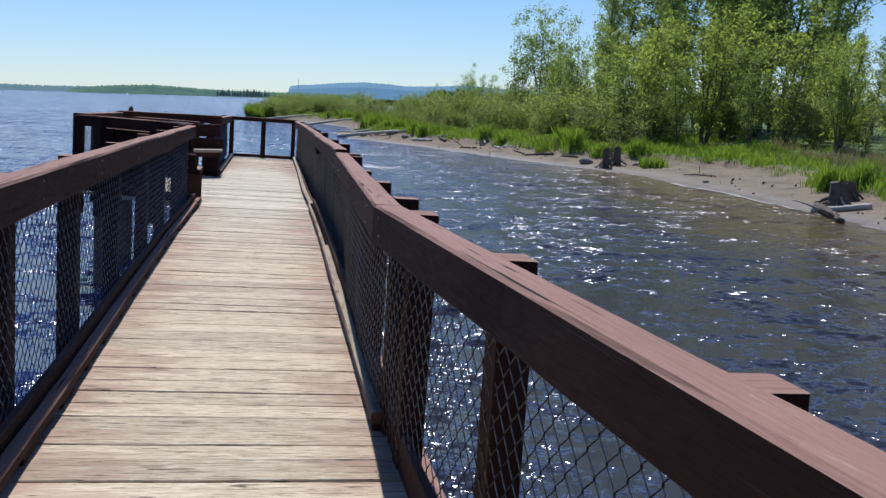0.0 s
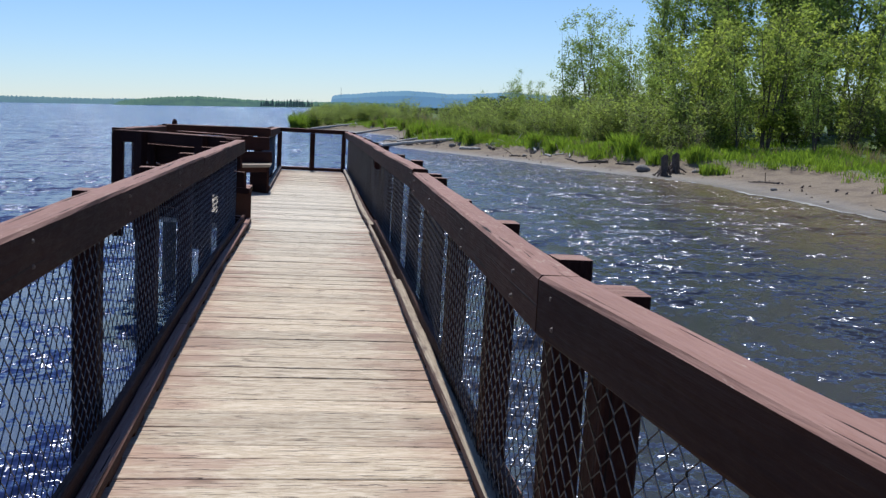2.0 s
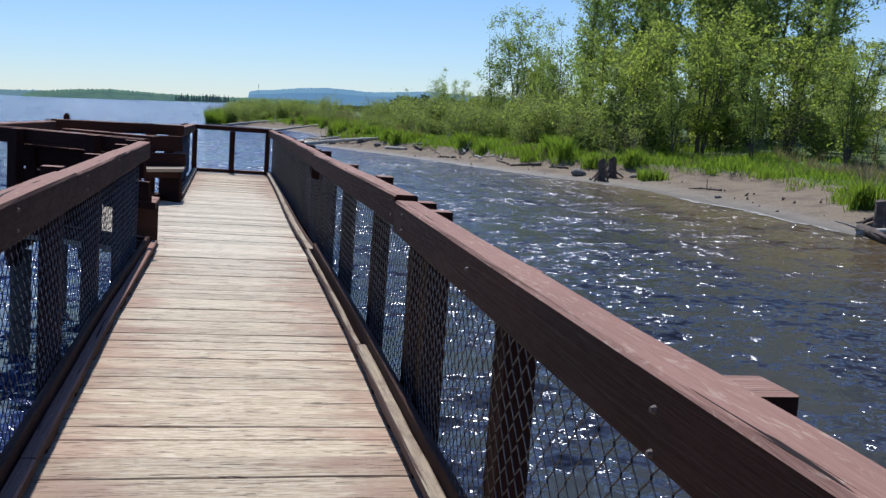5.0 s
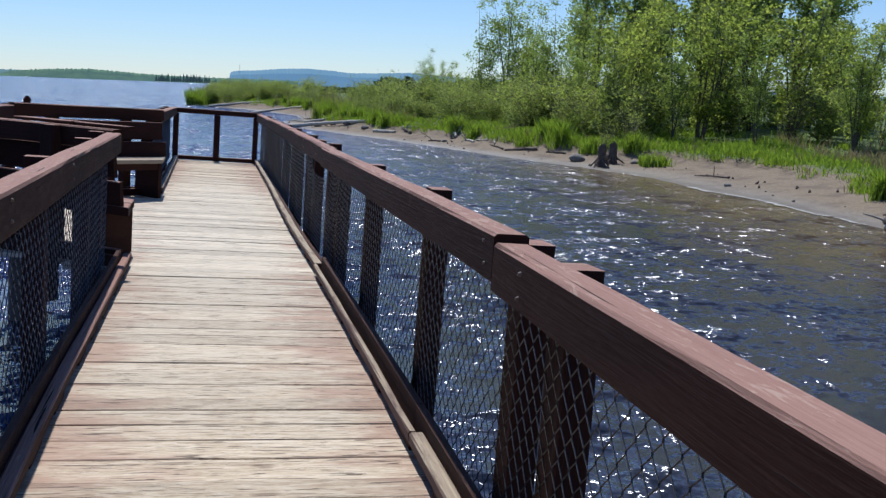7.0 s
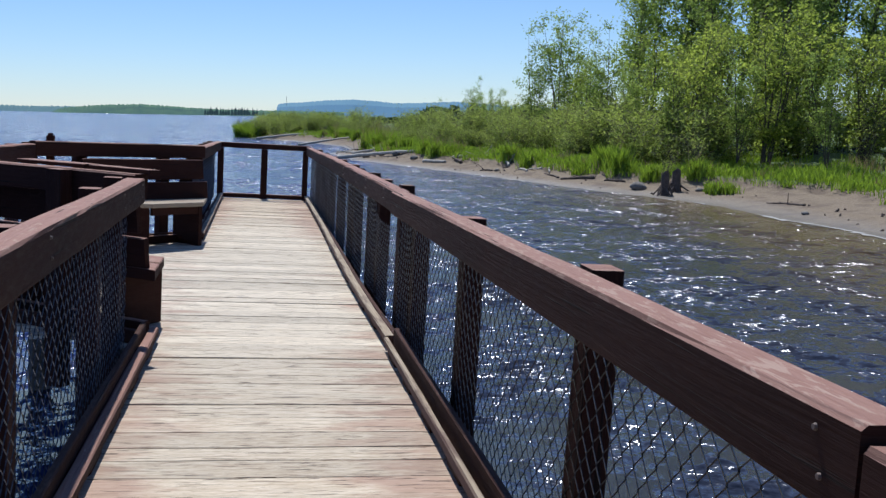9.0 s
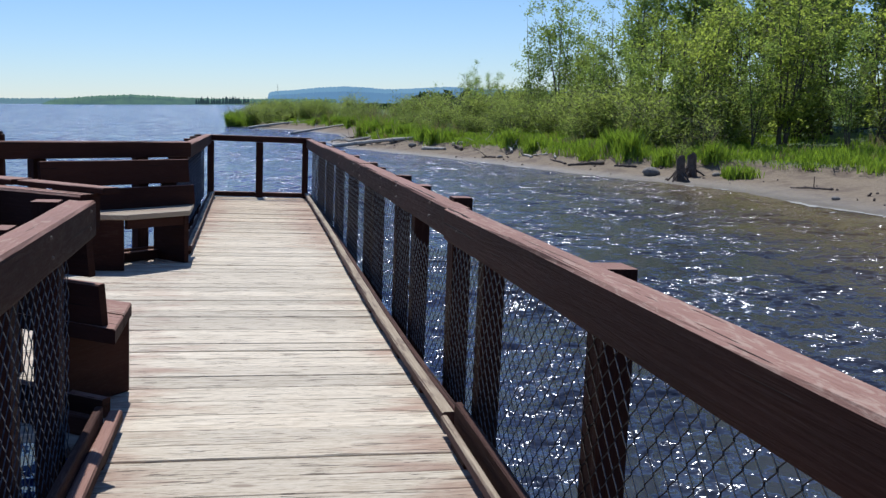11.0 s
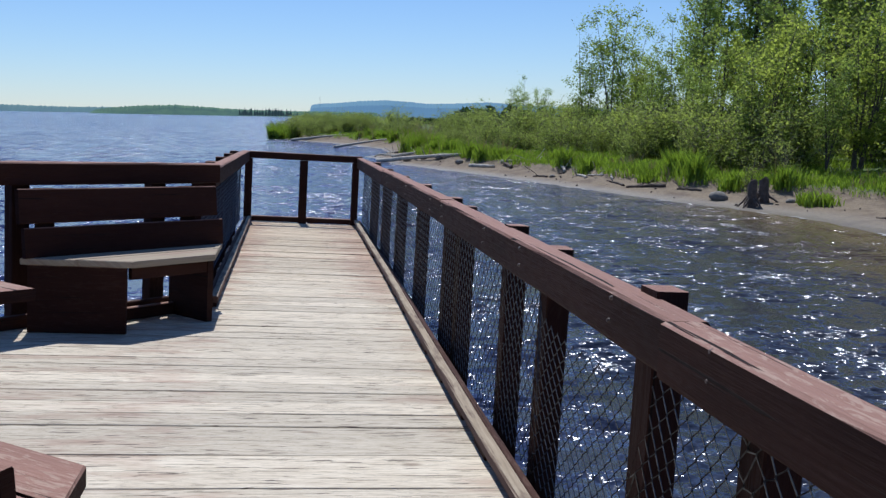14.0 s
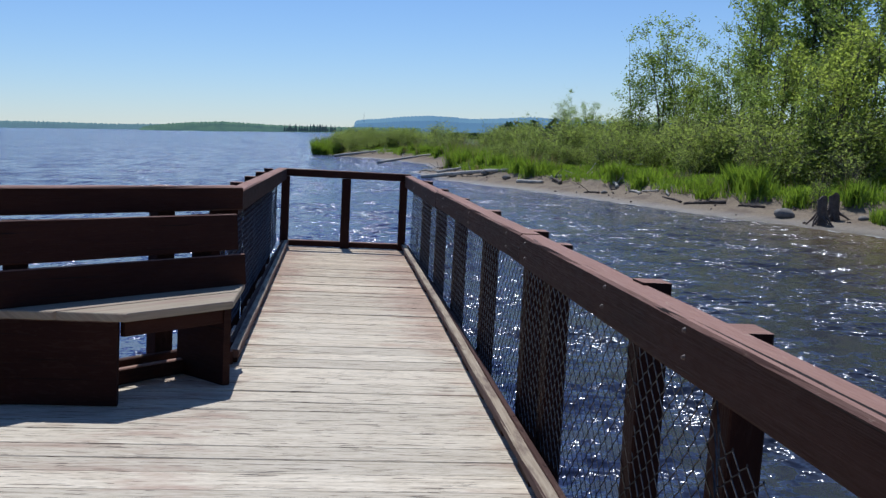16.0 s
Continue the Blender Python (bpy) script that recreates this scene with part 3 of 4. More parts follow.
def mesh_part(name, vf, material, parent, label=""):
    v, f = vf
    base = np.array(parent.get("base", (0, 0, 0)))
    ob = new(name, raw_mesh(name, v - base, f, material))
    ob.parent = parent
    return tagged(ob, label)


def bolt(parent, at, normal, r=0.008):
    bm = bmesh.new()
    q = Vector(normal).to_track_quat("Z", "Y").to_matrix().to_4x4()
    bmesh.ops.create_cone(bm, cap_ends=True, segments=8, radius1=r, radius2=r * 0.6, depth=0.008, matrix=Matrix.Translation(at) @ q)
    part("bolt", bm, STEEL, parent)


def run_of_rail(fence, table, ys, sign, z=RAIL_Z, fall=0.0):
    """Handrail timbers along one side, butted at the given places. sign: +1 when the outside is towards +x."""
    made = []
    for k, (ya, yb) in enumerate(zip(ys, ys[1:])):
        xa, xb = interp(table, ya) + sign * RAIL_W / 2, interp(table, yb) + sign * RAIL_W / 2
        dz = rng.uniform(-0.006, 0.006)
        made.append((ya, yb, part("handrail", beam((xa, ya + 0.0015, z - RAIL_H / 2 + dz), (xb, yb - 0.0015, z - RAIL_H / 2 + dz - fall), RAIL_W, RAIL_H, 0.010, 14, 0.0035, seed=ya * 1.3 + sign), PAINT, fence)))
    return made


def rail_over(rails, y):
    return next((ob for ya, yb, ob in rails if ya <= y <= yb), rails[-1][2])


def bent_beam(table, ya, yb, off, z, w, h, bevel, jitter, seed):
    """A timber along the deck's edge that follows the wandering line of the table."""
    bm = beam((0, ya, z), (0, yb, z), w, h, bevel, max(3, int((yb - ya) / 0.3)), jitter, seed=seed)
    for v in bm.verts:
        y = v.co.y
        v.co.x += off + sum(interp(table, min(max(y + k, table[0][0]), table[-1][0])) for k in (-0.5, -0.25, 0, 0.25, 0.5)) / 5
    return bm


def kerb_run(fence, table, joints, sign, material, label="", width=KERB_W):
    """Kerb timbers lying on short blocks, so that water drains under them. sign: +1 on the +x side of the deck."""
    for a, b in zip(joints, joints[1:]):
        part("kerb", bent_beam(table, a + 0.003, b - 0.003, sign * width / 2, KERB_H - 0.027, width, 0.054, 0.008, 0.0035, a + 3), material, fence, label)
    y = joints[0] + 0.16
    while y < joints[-1] - 0.16:
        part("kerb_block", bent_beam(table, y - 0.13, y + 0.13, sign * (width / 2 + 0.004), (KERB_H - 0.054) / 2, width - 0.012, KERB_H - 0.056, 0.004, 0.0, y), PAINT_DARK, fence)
        y += rng.uniform(0.52, 0.8)


def toe_run(fence, table, joints, sign, height):
    """Boards set on edge behind the kerb, along the foot of the wire."""
    for a, b in zip(joints, joints[1:]):
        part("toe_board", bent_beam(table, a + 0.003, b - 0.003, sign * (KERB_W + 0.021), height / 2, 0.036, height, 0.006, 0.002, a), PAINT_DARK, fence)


def post_at(fence, x, y, sign, top, width=0.135, depth=0.10, bottom=-0.32, lean=0.0):
    part("post", beam((x, y + lean, bottom), (x, y, top), depth, width, 0.006, 5, 0.002, up=(0, 1, 0), seed=y * 2.1), PAINT, fence)


POSTS_R = (-6.6, -5.2, -3.9, -2.8, -1.67, -0.47, 0.58, 1.03, 2.03, 3.4, 4.95, 5.4, 6.9, 8.78, 10.28, 11.0, 12.18, 12.95, 14.32, 14.85, 16.35, 17.95, 19.5, 21.1)
POSTS_L = (-6.0, -4.6, -3.2, -1.9, -0.45, 1.03, 2.5, 4.1, 5.85, 7.42, 9.3, 10.15)


def make_right_railing():
    f = thing("railing", (0.7, 8.0, 0.0), "worn brown timber railing with sagging chain-link mesh and uneven posts", "railing", frame_of=DOCK)
    rails = run_of_rail(f, RAIL_R, (-7.5, -3.1, 0.70, 5.28), 1, RAIL_Z - 0.034)
    outer_table = [(y, x + 0.024) for y, x in RAIL_R]
    rails += run_of_rail(f, RAIL_R, (5.29, 10.6), 1, RAIL_Z - 0.008, 0.028)
    rails += run_of_rail(f, outer_table, (10.6, 14.6), 1, RAIL_Z - 0.034, -0.012)
    rails += run_of_rail(f, outer_table, (14.6, 18.8, END_Y + 0.03), 1, RAIL_Z - 0.022)
    for y in POSTS_R:
        x = interp(RAIL_R, y) + RAIL_W + 0.052
        post_at(f, x, y, 1, RAIL_Z - (0.022 if 0 < y < 3 else 0.045 if y < 5.6 else 0.075 if y == 10.28 else 0.012) - rng.uniform(-0.004, 0.022), width=rng.uniform(0.12, 0.145), lean=rng.uniform(-0.03, 0.03))
        xr = interp(RAIL_R, y)
        for dz in (0.035, 0.105):
            bolt(rail_over(rails, y), (xr - 0.002, y + rng.uniform(-0.02, 0.02), RAIL_Z - dz - (0.036 if y < 5.28 else 0.006)), (-1, 0, 0))
    toe_run(f, KERB_R, (-7.5, -2.4, 2.2, 6.4, 10.26), 1, 0.15)
    toe_run(f, KERB_FAR, (10.28, 14.6, 19.0, 22.9), 1, 0.084)
    kerb_run(f, KERB_R, (0.98, 6.2), 1, KERBWOOD, "thin worn kerb timber on blocks")
    kerb_run(f, KERB_R, (6.21, 10.25), 1, KERBWOOD, "thin worn kerb timber on blocks", 0.034)
    kerb_run(f, KERB_FAR, (10.30, 16.2, 22.88), 1, KERBWOOD, "bare weathered kerb timber on blocks")

    def top(s):
        y = -7.4 + s
        t = RAIL_Z - RAIL_H + 0.03
        for c, half, depth in ((10.65, 0.36, 0.05), (11.6, 0.58, 0.17), (12.55, 0.38, 0.04), (9.6, 0.6, 0.02)):
            if abs(y - c) < half:
                t -= depth + 0.05 * (1 - ((y - c) / half) ** 2)
        return t
    ys = [-7.4 + 0.5 * i for i in range(61)]
    mesh_part("chain_link", chain_link([(interp(RAIL_R, y) + 0.112, y) for y in ys if y < 22.9], 0.03, top, lean=lambda s: 0.03 * noise.noise(Vector((s * 0.9, 5, 5)))), WIRE, f, "galvanised chain-link mesh, torn loose in places")


def make_left_railing():
    f = thing("railing", (-0.9, 1.5, 0.0), "worn brown timber railing with chain-link mesh, ending at the lookout bay", "railing", frame_of=DOCK)
    rails = run_of_rail(f, RAIL_L, (-7.5, -3.6, 0.25, 5.5, 10.3), -1)
    for y in POSTS_L:
        x = interp(RAIL_L, y) - RAIL_W - 0.052
        post_at(f, x, y, -1, RAIL_Z - rng.uniform(-0.004, 0.022), width=rng.uniform(0.12, 0.145), lean=rng.uniform(-0.02, 0.02))
        for dz in (0.035, 0.105):
            bolt(rail_over(rails, y), (interp(RAIL_L, y) + 0.002, y + rng.uniform(-0.02, 0.02), RAIL_Z - dz), (1, 0, 0))
    toe_run(f, KERB_L, (-7.5, -1.6, 3.1, 7.2, 10.3), -1, 0.15)
    kerb_run(f, KERB_L, (-7.5, -0.8, 4.3, 10.42), -1, PAINT)
    ys = [-7.4 + 0.5 * i for i in range(36)]
    mesh_part("chain_link", chain_link([(interp(RAIL_L, y) - 0.08, y) for y in ys if y < 10.25], 0.03, lambda s: RAIL_Z - RAIL_H + 0.03), WIRE, f, "galvanised chain-link mesh")


def make_bay_railing():
    f = thing("railing", (-2.4, 13.2, 0.0), "dark brown timber railing around the lookout bay", "railing", frame_of=DOCK)
    heights = (1.07, 1.09, 1.12)
    for k, (a, b) in enumerate(zip(BAY, BAY[1:])):
        d = Vector((b[0] - a[0], b[1] - a[1])).normalized()
        n = Vector((-d.y, d.x))
        z = heights[k] - RAIL_H / 2
        o = n * RAIL_W / 2
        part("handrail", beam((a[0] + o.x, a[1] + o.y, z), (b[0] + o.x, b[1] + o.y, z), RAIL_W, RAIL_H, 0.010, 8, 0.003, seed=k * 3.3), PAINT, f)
        length = math.hypot(b[0] - a[0], b[1] - a[1])
        count = 2 if k != 1 else 3
        for i in range(count):
            s = length * (0.28 + 0.5 * i) if k != 1 else length * (0.08 + 0.42 * i)
            p = Vector(a) + d * s + n * (RAIL_W + 0.055)
            bm = beam((p.x, p.y, -0.32), (p.x, p.y, heights[k] - 0.004), 0.10, 0.13, 0.006, 4, 0.002, up=(d.x, d.y, 0), seed=k + i * 0.3)
            part("post", bm, PAINT, f)
        q = n * 0.03
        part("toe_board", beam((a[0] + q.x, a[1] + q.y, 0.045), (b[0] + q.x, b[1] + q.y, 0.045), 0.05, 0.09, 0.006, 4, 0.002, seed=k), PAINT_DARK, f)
        if k != 1:      # no wire behind the benches
            continue
        mesh_part("chain_link", chain_link([a, b], 0.03, lambda s, k=k: heights[k] - RAIL_H + 0.03, offset=0.085), WIRE, f, "galvanised chain-link mesh")
    # corner posts, and a slender one that stands proud of the rail with a capped top
    for x, y, top, w in ((-2.58, 11.5, 1.06, 0.13), (-2.50, 14.72, 1.10, 0.13), (-2.33, 14.88, 1.175, 0.075)):
        corner = part("corner_post", beam((x, y, -0.32), (x, y, top), w, w, 0.008, 4, 0.002, up=(0, 1, 0), seed=y), PAINT, f)
    part("post_cap", beam((-2.33, 14.88, 1.176), (-2.33, 14.88, 1.20), 0.05, 0.05, 0.012, 2, up=(0, 1, 0)), PAINT, corner)
    # loose boards left lying on the near rail
    part("loose_board", beam((-1.25, 10.70, 1.085), (-0.83, 10.32, 1.085), 0.09, 0.026, 0.004, 3, 0.002, seed=8), PAINT, f)
    part("loose_board", beam((-1.75, 11.06, 1.085), (-1.27, 10.72, 1.085), 0.13, 0.026, 0.004, 3, 0.002, seed=9), PAINT, f)


def make_end_railing():
    f = thing("railing", (-0.05, END_Y, 0.0), "open brown timber railing across the end of the dock", "railing", frame_of=DOCK)
    xl, xm, xr = -0.87, -0.06, 0.715
    part("handrail", beam((xl - 0.05, END_Y, RAIL_Z - 0.055), (xr + 0.09, END_Y, RAIL_Z - 0.055), 0.10, 0.10, 0.008, 5, 0.002, seed=1), PAINT, f)
    part("bottom_rail", beam((xl, END_Y, 0.05), (xr, END_Y, 0.05), 0.08, 0.08, 0.008, 5, 0.002, seed=2), PAINT, f)
    for x, w in ((xl, 0.11), (xm, 0.12), (xr, 0.10)):
        part("post", beam((x, END_Y - 0.02, -0.3), (x, END_Y - 0.02, RAIL_Z - 0.108), w, 0.10, 0.006, 4, 0.002, up=(0, 1, 0), seed=x), PAINT, f)


def make_outer_left_railing():
    f = thing("railing", (-0.86, 19.5, 0.0), "worn brown timber railing with chain-link mesh beyond the bench", "railing", frame_of=DOCK)
    x = -0.86
    part("handrail", beam((x - RAIL_W / 2, 16.27, RAIL_Z + 0.03 - RAIL_H / 2), (x - RAIL_W / 2, END_Y - 0.06, RAIL_Z - RAIL_H / 2), RAIL_W, RAIL_H, 0.01, 10, 0.003, seed=4), PAINT, f)
    for y in (16.6, 17.9, 19.2, 20.5, 21.8):
        post_at(f, x - RAIL_W - 0.052, y, -1, RAIL_Z + 0.02)
    edge = [(15.95, -0.80), (23, -0.80)]
    toe_run(f, edge, (16.3, 22.9), -1, 0.084)
    kerb_run(f, edge, (15.98, 22.88), -1, KERBWOOD, "bare weathered kerb timber on blocks")
    mesh_part("chain_link", chain_link([(x - 0.112, 16.3), (x - 0.112, 22.9)], 0.03, lambda s: RAIL_Z - RAIL_H + 0.03), WIRE, f, "galvanised chain-link mesh")


make_right_railing()
make_left_railing()
make_bay_railing()
make_outer_left_railing()
make_end_railing()


# ---------------------------------------------------------------- benches in the bay
def make_bench(a, b, base, front, seat_z, seat_mat, label, thick=0.045, back_len=1.74, x_end=-0.79):
    """A corner bench along the rail from a (walkway end) to b. front: unit vector out of the backrest. Its ends are cut square to the walkway."""
    f = thing("bench", base, label, "bench", group="benches in the lookout bay", frame_of=DOCK)
    a, b, n = Vector(a), Vector(b), Vector(front)
    d = (b - a).normalized()
    t = thick

    def at(x_lim, off):          # point on the line at distance off from the rail, where x = x_lim
        p = a + n * off
        return p + d * ((x_lim - p.x) / d.x)

    def at_y(y_lim, off):
        p = a + n * off
        return p + d * ((y_lim - p.y) / d.y)
    y_end = base[1]
    for k, (o0, o1) in enumerate(((0.07, 0.318), (0.332, 0.58))):
        pts = [at(x_end, o0), at(x_end, o1), at_y(y_end, o1), at_y(y_end, o0)]
        part("seat_plank", slab([(p.x, p.y) for p in pts], seat_z - t, seat_z, (d.x, d.y), 0.006, seed=k * 1.7), seat_mat, f)
    # backrest: two leaning boards held by three battens
    length = (b - a).length
    s0, s1 = 0.05, back_len
    tilt = 0.18
    for k, (z0, z1) in enumerate(((seat_z - 0.004, seat_z + 0.195), (seat_z + 0.222, seat_z + 0.452))):
        zc, h = (z0 + z1) / 2, z1 - z0
        off = 0.05 + (seat_z + 0.5 - zc) * tilt * 0.6
        up = Vector((-n.x * tilt * 0.6, -n.y * tilt * 0.6, 1)).normalized()
        p, q = a + n * off + d * (s0 + 0.05 * k), a + n * off + d * (s1 + 0.03 * k)
        part("back_plank", beam((p.x, p.y, zc), (q.x, q.y, zc), 0.04, h, 0.006, 5, 0.002, up=up, seed=k * 2.9), PAINT, f)
    for s in (0.34, 1.55):
        p = a + d * s
        part("batten", beam((p.x + n.x * 0.058, p.y + n.y * 0.058, 0.36), (p.x + n.x * 0.018, p.y + n.y * 0.018, seat_z + 0.452), 0.035, 0.13, 0.005, 2, up=(d.x, d.y, 0), seed=s), PAINT, f)
    # end boards carry the seat, one along the walkway and one square to it
    p1 = at(x_end - 0.03, 0.55)
    p0 = p1 - n * 0.43
    q0, q1 = at_y(y_end, 0.10), at_y(y_end, 0.55)
    sgn = 1 if y_end > a.y else -1
    for u, v in ((p0, p1), (q0 - Vector((0, 0.04 * sgn)), q1 - Vector((0, 0.04 * sgn)))):
        mid_z = (seat_z - t) / 2
        part("end_board", beam((*u, mid_z), (*v, mid_z), 0.05, seat_z - t - 0.002, 0.006, 3, 0.002, seed=u.x), PAINT, f)
    p, q = at(x_end - 0.06, 0.52), at_y(y_end - 0.06 * sgn, 0.52)
    p2, q2 = at(x_end - 0.06, 0.16), at_y(y_end - 0.06 * sgn, 0.16)
    part("stretcher", beam((*p2, 0.05), (*q2, 0.05), 0.05, 0.09, 0.006, 3, 0.002), PAINT, f)
    part("seat_bearer", beam((*p, seat_z - t - 0.045), (*q, seat_z - t - 0.045), 0.04, 0.085, 0.006, 3, 0.001), PAINT, f)
    return f


far_dir = (Vector(BAY[2]) - Vector(BAY[3])).normalized()
near_dir = (Vector(BAY[1]) - Vector(BAY[0])).normalized()
make_bench((-0.83, 16.2), (-2.42, 14.57), (-1.4, 14.90, 0.0), (-far_dir.y, far_dir.x), 0.50, SEAT, "dark brown plank bench with bare grey two-board seat across the corner")
make_bench((-0.91, 10.42), (-2.53, 11.62), (-1.33, 11.5, 0.0), (near_dir.y, -near_dir.x), 0.455, PAINT, "worn dark brown plank bench backed against the bay railing", thick=0.07, x_end=-0.835)


# ---------------------------------------------------------------- trees and bushes
def leaf_cards(centres, normals_up, size, gen, droop=0.0):
    """Small bent leaves (two triangles folded along the rib) at the given centres."""
    n = len(centres)
    d = gen.normal(size=(n, 3))
    d[:, 2] = d[:, 2] * 0.6 - droop
    d /= np.linalg.norm(d, axis=1, keepdims=True)
    e = gen.normal(size=(n, 3))
    e -= (e * d).sum(1, keepdims=True) * d
    e /= np.linalg.norm(e, axis=1, keepdims=True)
    s = size * gen.uniform(0.6, 1.35, (n, 1))
    k = np.cross(d, e)
    v = np.stack([centres - d * s, centres + e * s * 0.55 + k * s * 0.15, centres + d * s, centres - e * s * 0.55 + k * s * 0.15], 1)
    f = np.arange(n * 4).reshape(n, 4)
    return v.reshape(-1, 3), f


def limb_path(start, direction, length, gen, steps=6, wander=0.16, rise=0.10):
    p, d = Vector(start), Vector(direction).normalized()
    out = [p.copy()]
    for _ in range(steps):
        d = (d + Vector((gen.normal() * wander, gen.normal() * wander, gen.normal() * wander * 0.5 + rise))).normalized()
        p = p + d * (length / steps)
        out.append(p.copy())
    return out


def tapered(path, r0, r1, sides, verts, faces):
    first = len(verts)
    for i, p in enumerate(path):
        d = (path[min(i + 1, len(path) - 1)] - path[max(i - 1, 0)]).normalized()
        s = d.cross(Vector((0.3, 0.95, 0.1))).normalized()
        u = s.cross(d)
        r = r0 + (r1 - r0) * i / (len(path) - 1)
        for k in range(sides):
            a = 2 * math.pi * k / sides
            verts.append(tuple(p + (s * math.cos(a) + u * math.sin(a)) * r))
    for i in range(len(path) - 1):
        for k in range(sides):
            k2 = (k + 1) % sides
            faces.append((first + i * sides + k, first + i * sides + k2, first + (i + 1) * sides + k2, first + (i + 1) * sides + k))


def make_tree(name, label, category, group, seed, height, stems, spread, low, limbs, leaves, leaf, leaf_mat, lean=0.05, radius=0.09, clump=0.45, droop=0.2, rise=0.10):
    """A tree or bush: tapered stems, limbs, and a crown of many small leaves gathered in loose clumps round the twigs."""
    gen = np.random.default_rng(seed)
    tv, tf, centres = [], [], []
    for s in range(stems):
        ang = gen.uniform(0, 2 * math.pi)
        tip = 0.0 if stems == 1 else spread * 0.35
        d = Vector((math.cos(ang) * tip / height + gen.normal() * lean, math.sin(ang) * tip / height + gen.normal() * lean, 1))
        h = height * (1.0 if s == 0 else gen.uniform(0.6, 0.97))
        foot = Vector((math.cos(ang), math.sin(ang), 0)) * (0.0 if stems == 1 else gen.uniform(0.05, 0.12) * spread)
        trunk = limb_path(foot + Vector((0, 0, -0.15)), d, h, gen, 9, 0.05, 0.02)
        r = radius * (1.0 if stems == 1 else 0.6) * h / height
        tapered(trunk, r, r * 0.12, 6, tv, tf)
        per = max(3, int(limbs / stems))
        for i in range(per):
            u = low + (1 - low) * (i + gen.uniform(0, 1)) / per
            k = min(int(u * 9), 8)
            p = trunk[k].lerp(trunk[k + 1], u * 9 - k)
            a = gen.uniform(0, 2 * math.pi)
            prof = math.sin(math.pi * min(1, max(0.12, (u - low * 0.7) / (1.06 - low * 0.7)))) ** 0.7
            ln = spread * prof * gen.uniform(0.55, 1.15)
            path = limb_path(p, (math.cos(a), math.sin(a), gen.uniform(0.1, 0.9)), ln, gen, 5, 0.2, rise)
            tapered(path, r * 0.32 * (1.1 - u * 0.6), 0.006, 4, tv, tf)
            for q in path[1:]:
                centres.append((q, 0.75))
            for q in path[2:]:
                b = limb_path(q, (gen.normal(), gen.normal(), gen.uniform(-0.2, 0.8)), ln * gen.uniform(0.25, 0.5), gen, 3, 0.25, rise)
                tapered(b, 0.012, 0.004, 3, tv, tf)
                for w in b[1:]:
                    centres.append((w, 1.0))
    c = np.array([tuple(p) for p, _ in centres])
    wgt = np.array([w for _, w in centres]) * gen.uniform(0.15, 1.6, len(centres))
    pick = gen.choice(len(c), leaves, p=wgt / wgt.sum())
    pos = c[pick] + gen.normal(size=(leaves, 3)) * clump * gen.uniform(0.3, 1.0, (leaves, 1)) * np.array([1, 1, 0.8])
    pos[:, 2] = np.maximum(pos[:, 2], 0.05)
    root = new(name)
    tagged(root, label, category, group)
    trunk_ob = new("trunk", raw_mesh("trunk", tv, tf, BARK, True))
    v, f = leaf_cards(pos, None, leaf, gen, droop)
    crown = new("crown", raw_mesh("crown", v, f, leaf_mat))
    for o in (trunk_ob, crown):
        o.parent = root
    return root


def plant(proto, spots, gen, s0=0.85, s1=1.15, used=None):
    for i, spot in enumerate(spots):
        x, y = spot[:2]
        k = spot[2] if len(spot) > 2 else gen.uniform(s0, s1)
        m = Matrix.Translation((x, y, ground_z(x, y) - 0.02)) @ Matrix.Rotation(gen.uniform(0, 6.28), 4, "Z")
        p = proto[i % len(proto)]
        if p.name not in used:
            ob = p
            ob.matrix_basis = m
            used.add(p.name)
        else:
            ob = copy_thing(p, m)
        ob.scale = (k * gen.uniform(0.9, 1.1), k * gen.uniform(0.9, 1.1), k)


TALL = [make_tree("tree", "tall slender poplar with airy light green leaves on the bank", "tree", "poplars on the bank", 11 + i, 13.0, 1, 2.5, 0.30, 38, 4000, 0.105, LEAF_POPLAR, 0.05, 0.19, 0.36) for i in range(4)]
THIN = [make_tree("tree", "young many-stemmed tree with sparse fresh leaves and bare twigs", "tree", "young trees on the bank", 31 + i, 9.0, 5, 1.7, 0.25, 40, 3300, 0.085, LEAF_POPLAR, 0.06, 0.10, 0.38) for i in range(2)]
WILLOW = [make_tree("willow", "dense yellow-green willow with leaves down to the bank", "tree", "willows on the bank", 51 + i, 6.6, 6, 1.75, 0.10, 54, 3500, 0.085, LEAF_WILLOW, 0.085, 0.13, 0.27, 0.4) for i in range(4)]
SHRUB = [make_tree("shrub", "leafy light green shrub behind the beach", "shrub", "shrubs along the shore", 71 + i, 2.1, 9, 1.75, 0.08, 54, 2900, 0.06, LEAF_SHRUB, 0.26, 0.035, 0.26) for i in range(3)]
BRUSH = [make_tree("shrub", "bare grey-brown brush with few leaves", "shrub", "shrubs along the shore", 91 + i, 3.2, 9, 1.0, 0.12, 46, 650, 0.05, LEAF_SHRUB, 0.10, 0.04, 0.22) for i in range(2)]
GREEN = np.random.default_rng(3)
USED = set()


def scatter(n, y0, y1, d0, d1, gen, apart=1.5):
    out = []
    tries = 0
    while len(out) < n and tries < n * 40:
        tries += 1
        y, d = gen.uniform(y0, y1), gen.uniform(d0, d1)
        x = shore_x(y) + d
        if all((x - p[0]) ** 2 + (y - p[1]) ** 2 > apart * apart for p in out):
            out.append((x, y))
    return out


